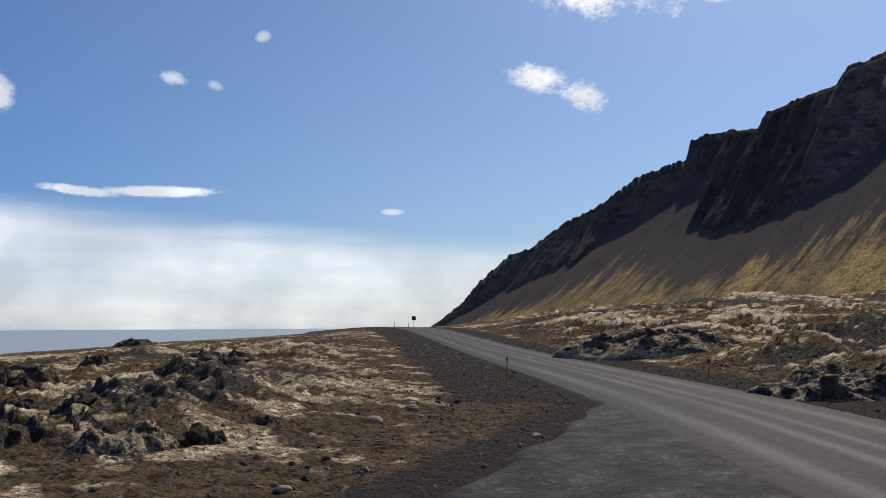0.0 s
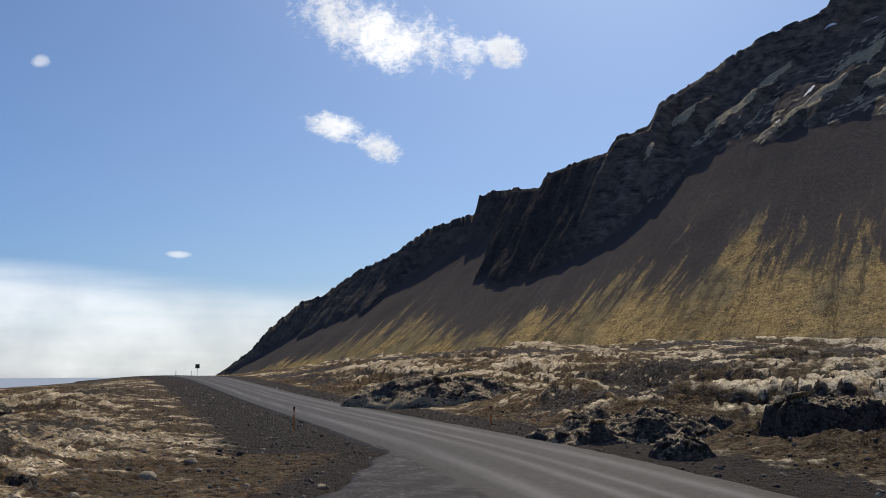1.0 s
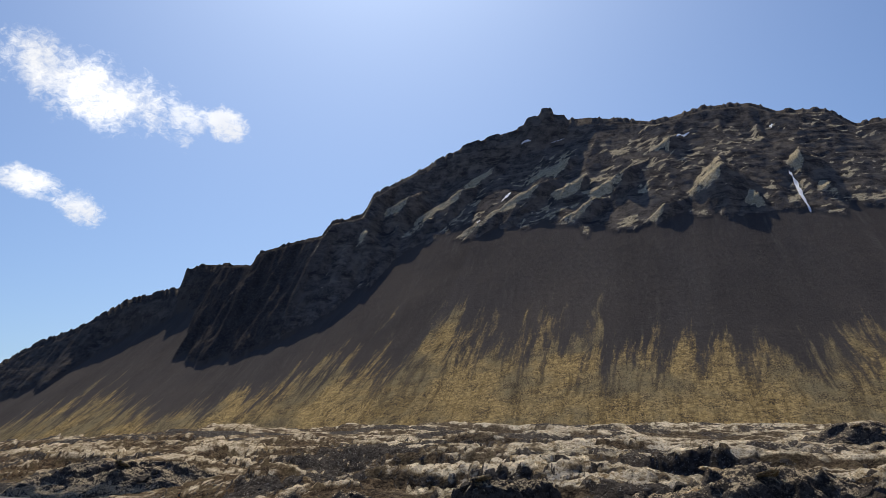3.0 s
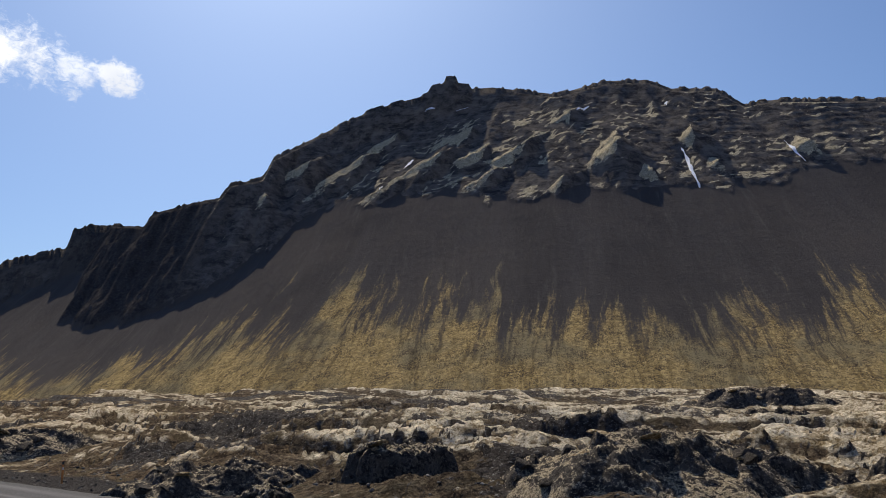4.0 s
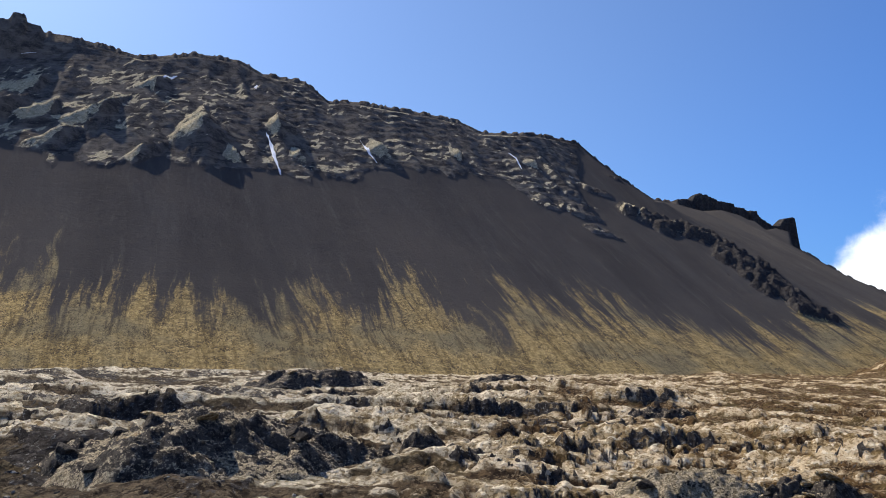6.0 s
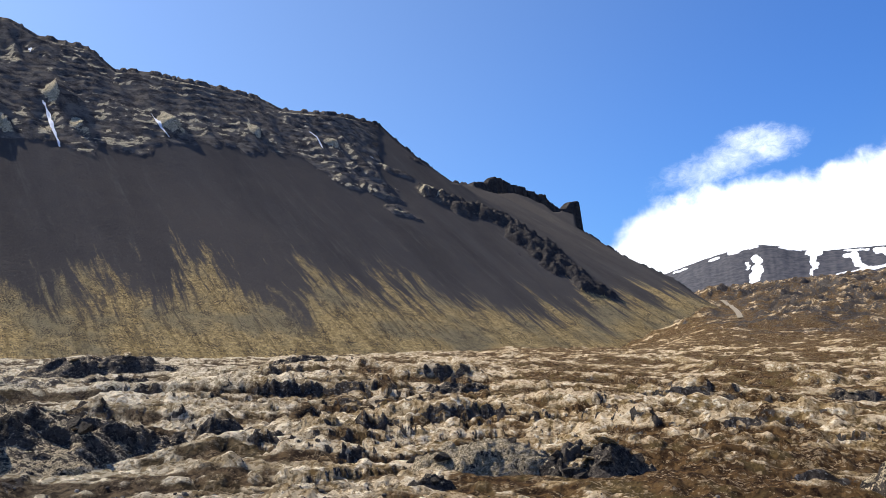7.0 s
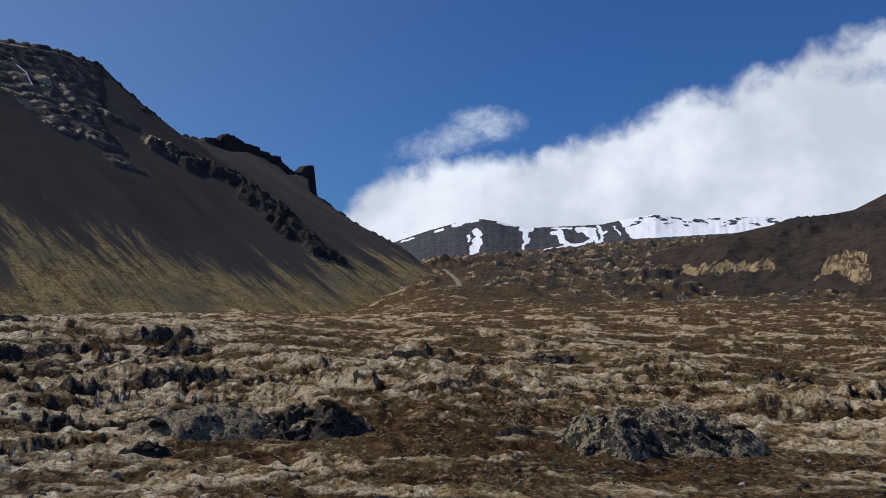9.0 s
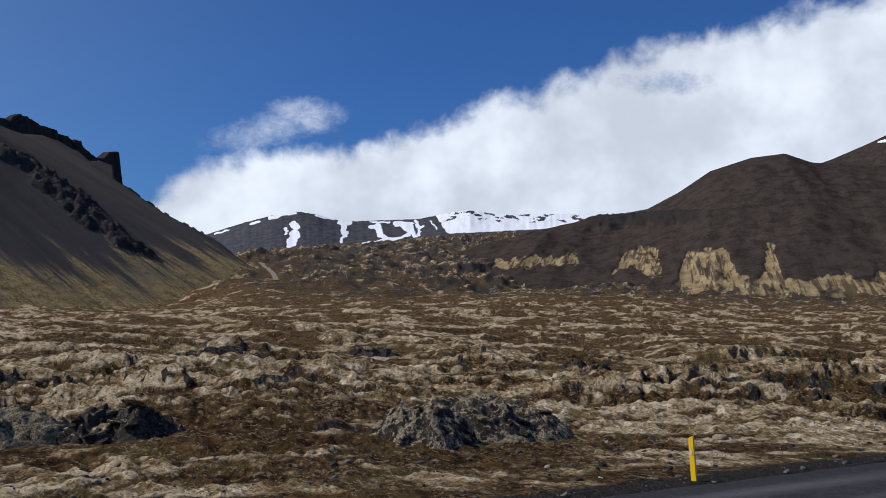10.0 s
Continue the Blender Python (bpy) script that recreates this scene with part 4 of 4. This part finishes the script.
def build_back_hill():
    s = np.linspace(-60, 420, 200)
    crest = np.interp(s, (-60, 30, 60, 105, 150, 230, 420), (150, 178, 186, 202, 220, 250, 240)) + EYE
    s, u, z, _, cliff, back = ridge_grid(139, 1300.0, s, 90, crest, crest * 0.5, s * 0 + 1150, s * 0 + 950, s * 0 + 10, 0.1)
    z = z + (1 - back) * 4 * fbm(s / 50, u / 50, 4, 35) * smooth(cliff, 1.0, 0.8)
    ob = new("hill", sheet_mesh("back_hill", np.stack([s, u, z], -1), HILL, False, (("rock", s * 0), ("clay", s * 0))))
    ob.matrix_world = pose(0, 0, 0, 0, 0, -139)
    tagged(ob, "far brown hill with a few snow patches", "hill")
    return ob, s, u, z


build_ground()
build_road()
build_lay_by()
build_sea()
mountain, MS, MU, MZ = build_mountain()
build_hill()
build_snow_mountain()
back_hill, BS, BU, BZ = build_back_hill()


# ---- things ----
def part(name, bm, mat, parent, label=""):
    mesh = bpy.data.meshes.new(name)
    bm.to_mesh(mesh)
    bm.free()
    mesh.materials.append(mat)
    ob = new(name, mesh)
    ob.parent = parent
    return tagged(ob, label)


def ground_z(x, y, rough=True):
    return float(land(np.array([float(x)]), np.array([float(y)]), rough)[0][0])


def block_mesh(seed):
    """An angular lump of lava."""
    rng = random.Random(seed)
    bm = bmesh.new()
    for _ in range(16):
        way = Vector((rng.gauss(0, 1), rng.gauss(0, 1), rng.gauss(0, 1))).normalized()
        bm.verts.new(way * rng.uniform(0.75, 1.1))
    bmesh.ops.convex_hull(bm, input=list(bm.verts))
    bmesh.ops.delete(bm, geom=[v for v in bm.verts if not v.link_faces], context="VERTS")
    mesh = bpy.data.meshes.new("block")
    bm.to_mesh(mesh)
    bm.free()
    mesh.materials.append(LAVA)
    return mesh


def cushion_mesh(seed):
    """A low hummock of woolly moss."""
    bm = bmesh.new()
    bmesh.ops.create_icosphere(bm, subdivisions=3, radius=1.0)
    for v in bm.verts:
        v.co *= 1 + 0.45 * noise.noise(v.co * 1.6 + Vector((seed, 0, 0))) + 0.10 * noise.noise(v.co * 5.0 + Vector((0, seed, 0)))
        v.co.z *= 0.38
    for f in bm.faces:
        f.smooth = True
    mesh = bpy.data.meshes.new("moss_cushion")
    bm.to_mesh(mesh)
    bm.free()
    mesh.materials.append(GROUND)
    return mesh


BLOCKS = [block_mesh(k) for k in range(6)]
CUSHIONS = [cushion_mesh(k * 5.0) for k in range(4)]


def outcrop(k, x, y, w, d, h, turn, mossy):
    """A hump of broken lava, steep on its sides, with moss on its flatter top."""
    big = w > 3
    rho = np.linspace(0, 1, 56 if big else 34)[:, None] ** 0.8
    th = np.linspace(0, 2 * np.pi, 180 if big else 110, endpoint=False)[None, :]
    cx, cy = np.cos(th), np.sin(th)
    rim = 1 + 0.22 * fbm(cx * 1.4 + k * 3.1, cy * 1.4, 3, 100 + k)
    px, py = rho * cx * rim * w / 2 * 1.15, rho * cy * rim * d / 2 * 1.15
    drop = np.clip(1.12 - rho ** (2.2 + 1.2 * fbm(cx + k, cy, 2, 7)) * 1.25, 0, 1) ** 0.75
    size = max(0.5, min(w, d) / 4)
    q = k * 13.7
    sway = 0.35 * fbm(px / size + q, py / size, 2, 3)
    lumps = np.abs(perlin(px / (0.95 * size) + q + sway, py / (0.95 * size) - sway, 11)) * 1.6
    blocks = np.abs(perlin(px / (0.42 * size) + q - sway, py / (0.42 * size) + sway, 23)) * 1.6
    pebbly = np.abs(perlin(px / 0.55 + q + sway, py / 0.55 - sway, 27)) * 1.6
    crumbs = np.abs(perlin(px / 0.2 + q, py / 0.2, 31)) * 1.6
    ledge = fbm(px / (1.3 * size) + q, py / (1.3 * size), 3, 29)
    body = h * drop * (0.70 + 0.16 * ledge) + 0.10 * h * smooth(ledge, 0.0, 0.12) * drop
    if k == 0:
        # a stump with a flat top and an upright face
        drop = smooth(rho + 0.05 * ledge, 1.0, 0.74)
        body = h * drop * (0.92 + 0.07 * ledge)
    z = body + drop ** 0.4 * (min(h, 1.4) * (0.09 * lumps + 0.05 * blocks) + min(1, h / 1.4) * (0.13 * pebbly + 0.09 * crumbs)) - 0.35 * rho ** 3
    grid = np.stack([px, py, z], -1)
    across = np.cross(np.gradient(grid, axis=0), np.roll(grid, -1, 1) - np.roll(grid, 1, 1))
    upright = np.abs(across[..., 2]) / (np.linalg.norm(across, axis=-1) + 1e-9)
    moss = np.clip(mossy * 1.0 + 0.24 + 1.2 * (upright - 0.82) + 0.45 * smooth(rho, 0.72, 0.95), 0, 1)
    if k == 0:
        moss = smooth(upright, 0.55, 0.85)
    ob = new("lava_outcrop", sheet_mesh("lava_outcrop", grid, LAVA, True, (("moss", moss),)))
    ob.matrix_world = pose(x, y, ground_z(x, y, False) - 0.15, 0, 0, turn)
    look_of = "pale moss over broken dark lava" if mossy > 0.3 else "jagged dark lava with grey lichen"
    tagged(ob, ("wide low " if w > 4 else "small ") + "outcrop of " + look_of, "rock", "lava outcrops")
    # loose blocks on its broken flanks, cushions of moss on its crown
    rng = np.random.default_rng(40 + k)
    span = np.broadcast_to(rho, z.shape)
    flank, crown = np.argwhere((span > 0.3) & (span < 0.92)), np.argwhere((span < 0.75) & (upright > 0.8))
    for spots, count, kinds, lo, hi, name in ((flank, 14 if big else 4, BLOCKS, 0.12, 0.34, "block"), (crown, 5 if big else 0, CUSHIONS, 0.16, 0.42, "moss_cushion")):
        for i, j in spots[rng.integers(0, len(spots), count)] if len(spots) else ():
            size = rng.uniform(lo, hi) * (1.5 if w > 8 else 1.0)
            piece = new(name, kinds[int(rng.integers(0, len(kinds)))])
            piece.parent = ob
            piece.matrix_local = pose(*grid[i, j], rng.uniform(-25, 25), rng.uniform(-25, 25), rng.uniform(0, 360)) @ Matrix.Diagonal((size, size * rng.uniform(0.7, 1.0), size * rng.uniform(0.5, 0.8), 1))


for k, row in enumerate(OUTCROPS):
    outcrop(k, *row)


def board(width, depth, height, slant):
    """A flat upright board with a slanted top and rounded edges."""
    bm = bmesh.new()
    bmesh.ops.create_cube(bm, size=1.0)
    for v in bm.verts:
        v.co = Vector((v.co.x * width, v.co.y * depth, (v.co.z + 0.5) * height))
        if v.co.z > height * 0.5:
            v.co.x *= 0.92
            v.co.z += slant * v.co.x / width
    bmesh.ops.bevel(bm, geom=list(bm.edges), offset=0.006, segments=2, affect="EDGES")
    return bm


def marker_post(x, y, height, face, skin, label, lean=0.0):
    base = new("marker_post")
    base.empty_display_size = 0.1
    base.matrix_world = pose(x, y, ground_z(x, y) - 0.08, lean, 0, face)
    tagged(base, label, "roadside post", "roadside posts")
    part("post", board(0.12 if skin is YELLOW else 0.085, 0.05, height + 0.08, 0.06), skin, base)
    tall = 0.16 if skin is RUST else 0.07
    cap = board(0.124 if skin is YELLOW else 0.089, 0.054, tall, 0.06)
    cap.transform(Matrix.Translation((0, 0, height + 0.07 - tall)))
    part("cap", cap, BLACK if skin is RUST else skin, base, "black cap" if skin is RUST else "slanted top")
    glass = board(0.05, 0.012, 0.11, 0.0)
    glass.transform(Matrix.Translation((0, -0.031, height - 0.30)))
    part("reflector", glass, WHITE, base, "small white reflector")


marker_post(2.95, 38.5, 1.05, 0, RUST, "weathered orange marker post on the gravel shoulder", 1.0)
marker_post(12.1, 37.9, 0.95, 0, RUST, "weathered orange marker post beyond the road")
marker_post(13.5, -12.1, 0.90, -160, YELLOW, "bright yellow marker post standing at the road edge", 1.5)
marker_post(-7.5, 128, 1.0, 5, STEEL, "thin grey marker post at the crest of the road")
marker_post(-6.6, 158, 0.9, 5, STEEL, "thin grey marker post at the crest of the road")


def road_sign(x, y, face):
    base = new("road_sign")
    base.matrix_world = pose(x, y, road_z(np.array([float(y)]))[0] - 0.1, 0, 0, face)
    tagged(base, "small dark road sign on a steel pole seen from behind", "road sign")
    bm = bmesh.new()
    bmesh.ops.create_cone(bm, cap_ends=True, segments=10, radius1=0.04, radius2=0.04, depth=2.2)
    bm.transform(Matrix.Translation((0, 0, 1.1)))
    part("pole", bm, STEEL, base)
    bm = board(0.8, 0.03, 0.75, 0.0)
    bm.transform(Matrix.Translation((0, -0.06, 1.45)))
    part("panel", bm, BLACK, base, "dark back of the sign panel")


road_sign(-5.6, 159, 4)


def rough_stone(name, size, seed):
    bm = bmesh.new()
    bmesh.ops.create_icosphere(bm, subdivisions=2, radius=1.0)
    for v in bm.verts:
        v.co *= 1 + 0.35 * noise.noise(v.co * 1.3 + Vector((seed, 0, 0)))
        v.co = Vector((v.co.x * size, v.co.y * size * 0.75, v.co.z * size * 0.5))
    return bm


for k, (x, y, size) in enumerate(((-0.9, 24.7, 0.2), (2.15, 19.4, 0.14), (-3.0, 19.05, 0.14), (-1.8, 22.0, 0.26), (-2.6, 13.6, 0.15), (17.8, -17.0, 0.22))):
    mesh = bpy.data.meshes.new("stone")
    bm = rough_stone("stone", size, k * 4.0)
    bm.to_mesh(mesh)
    bm.free()
    mesh.materials.append(PALE)
    ob = new("stone", mesh)
    ob.matrix_world = pose(x, y, ground_z(x, y) + size * 0.2, 0, 0, k * 47)
    tagged(ob, "pale loose stone lying on the stony ground", "stone", "pale stones")


def scatter_stones():
    """Loose stones on the verges and the stony flat beside the lay-by."""
    rng = np.random.default_rng(7)
    x, y = rng.uniform(-16, 20, 70000), rng.uniform(-26, 95, 70000)
    left, right = land(x, y, False)[2:4]
    keep = ((left > 0.1) & (rng.random(len(x)) < np.exp(-left / 7.0) * 0.55)) | ((right > 0.25) & (right < 7) & (rng.random(len(x)) < 0.45))
    keep &= np.hypot(x, y) > 4
    x, y = x[keep][:9000], y[keep][:9000]
    z = land(x, y)[0]
    t = (1 + 5 ** 0.5) / 2
    ico = np.array([(-1, t, 0), (1, t, 0), (-1, -t, 0), (1, -t, 0), (0, -1, t), (0, 1, t), (0, -1, -t), (0, 1, -t), (t, 0, -1), (t, 0, 1), (-t, 0, -1), (-t, 0, 1)]) / 1.9
    tri = np.array([(0, 11, 5), (0, 5, 1), (0, 1, 7), (0, 7, 10), (0, 10, 11), (1, 5, 9), (5, 11, 4), (11, 10, 2), (10, 7, 6), (7, 1, 8),
                    (3, 9, 4), (3, 4, 2), (3, 2, 6), (3, 6, 8), (3, 8, 9), (4, 9, 5), (2, 4, 11), (6, 2, 10), (8, 6, 7), (9, 8, 1)])
    size = 0.022 + 0.085 * rng.random(len(x)) ** 5
    v = ico[None] * (1 + rng.uniform(-0.3, 0.3, (len(x), 12, 1))) * size[:, None, None] * rng.uniform(0.6, 1.2, (len(x), 1, 3))
    v[..., 2] *= 0.7
    v += np.stack([x, y, z + size * 0.15], -1)[:, None]
    f = tri[None] + 12 * np.arange(len(x))[:, None, None]
    mesh = bpy.data.meshes.new("loose_stones")
    mesh.from_pydata(v.reshape(-1, 3).tolist(), [], f.reshape(-1, 3).tolist())
    mesh.materials.append(STONES)
    tagged(new("loose_stones", mesh), "loose dark and pale stones scattered on the verges", "stones", kind="stuff")


scatter_stones()


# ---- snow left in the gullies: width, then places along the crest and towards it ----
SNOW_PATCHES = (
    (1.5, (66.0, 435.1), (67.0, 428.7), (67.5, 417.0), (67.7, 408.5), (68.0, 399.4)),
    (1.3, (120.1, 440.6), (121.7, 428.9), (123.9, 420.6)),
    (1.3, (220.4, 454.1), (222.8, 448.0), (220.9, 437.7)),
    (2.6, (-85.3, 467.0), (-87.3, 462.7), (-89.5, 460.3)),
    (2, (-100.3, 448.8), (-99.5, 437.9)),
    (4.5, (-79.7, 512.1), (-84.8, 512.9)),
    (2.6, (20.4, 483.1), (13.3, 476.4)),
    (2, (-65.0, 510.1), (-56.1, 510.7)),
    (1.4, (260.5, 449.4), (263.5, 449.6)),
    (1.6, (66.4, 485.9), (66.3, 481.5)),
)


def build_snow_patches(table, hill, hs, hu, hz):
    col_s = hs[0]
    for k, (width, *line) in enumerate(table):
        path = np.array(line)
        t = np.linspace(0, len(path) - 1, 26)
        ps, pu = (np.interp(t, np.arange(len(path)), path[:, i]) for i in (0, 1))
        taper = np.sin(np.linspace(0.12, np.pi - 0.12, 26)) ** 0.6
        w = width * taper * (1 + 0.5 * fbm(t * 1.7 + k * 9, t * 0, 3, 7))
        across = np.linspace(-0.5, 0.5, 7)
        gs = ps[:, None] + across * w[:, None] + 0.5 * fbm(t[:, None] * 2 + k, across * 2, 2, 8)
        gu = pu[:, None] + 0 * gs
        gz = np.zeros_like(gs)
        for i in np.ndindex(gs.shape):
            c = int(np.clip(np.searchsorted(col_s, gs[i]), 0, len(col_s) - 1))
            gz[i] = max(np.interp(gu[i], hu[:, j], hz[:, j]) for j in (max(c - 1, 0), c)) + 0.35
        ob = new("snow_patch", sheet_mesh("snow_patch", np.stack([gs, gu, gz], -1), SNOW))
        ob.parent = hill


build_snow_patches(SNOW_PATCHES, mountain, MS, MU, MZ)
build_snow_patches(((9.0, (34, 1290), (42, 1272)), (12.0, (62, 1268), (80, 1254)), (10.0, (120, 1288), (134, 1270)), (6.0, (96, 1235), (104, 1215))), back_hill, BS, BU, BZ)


def build_track():
    """A pale gravel track at the mountain's far foot."""
    t = np.linspace(0, 1, 40)
    az, r = np.radians(104.5 - 1.1 * t ** 1.4), 430 + 190 * t
    x, y = r * np.sin(az), r * np.cos(az)
    off = np.linspace(-1.4, 1.4, 5)
    gx, gy = x[:, None] + off * np.cos(az)[:, None], y[:, None] - off * np.sin(az)[:, None]
    gz = np.broadcast_to(land(gx, gy)[0].mean(1, keepdims=True) + 0.7, gx.shape)
    ob = new("track", sheet_mesh("track", np.stack([gx, gy, gz], -1), PALE))
    tagged(ob, "pale gravel track at the foot of the mountain", "track", kind="structure")


build_track()
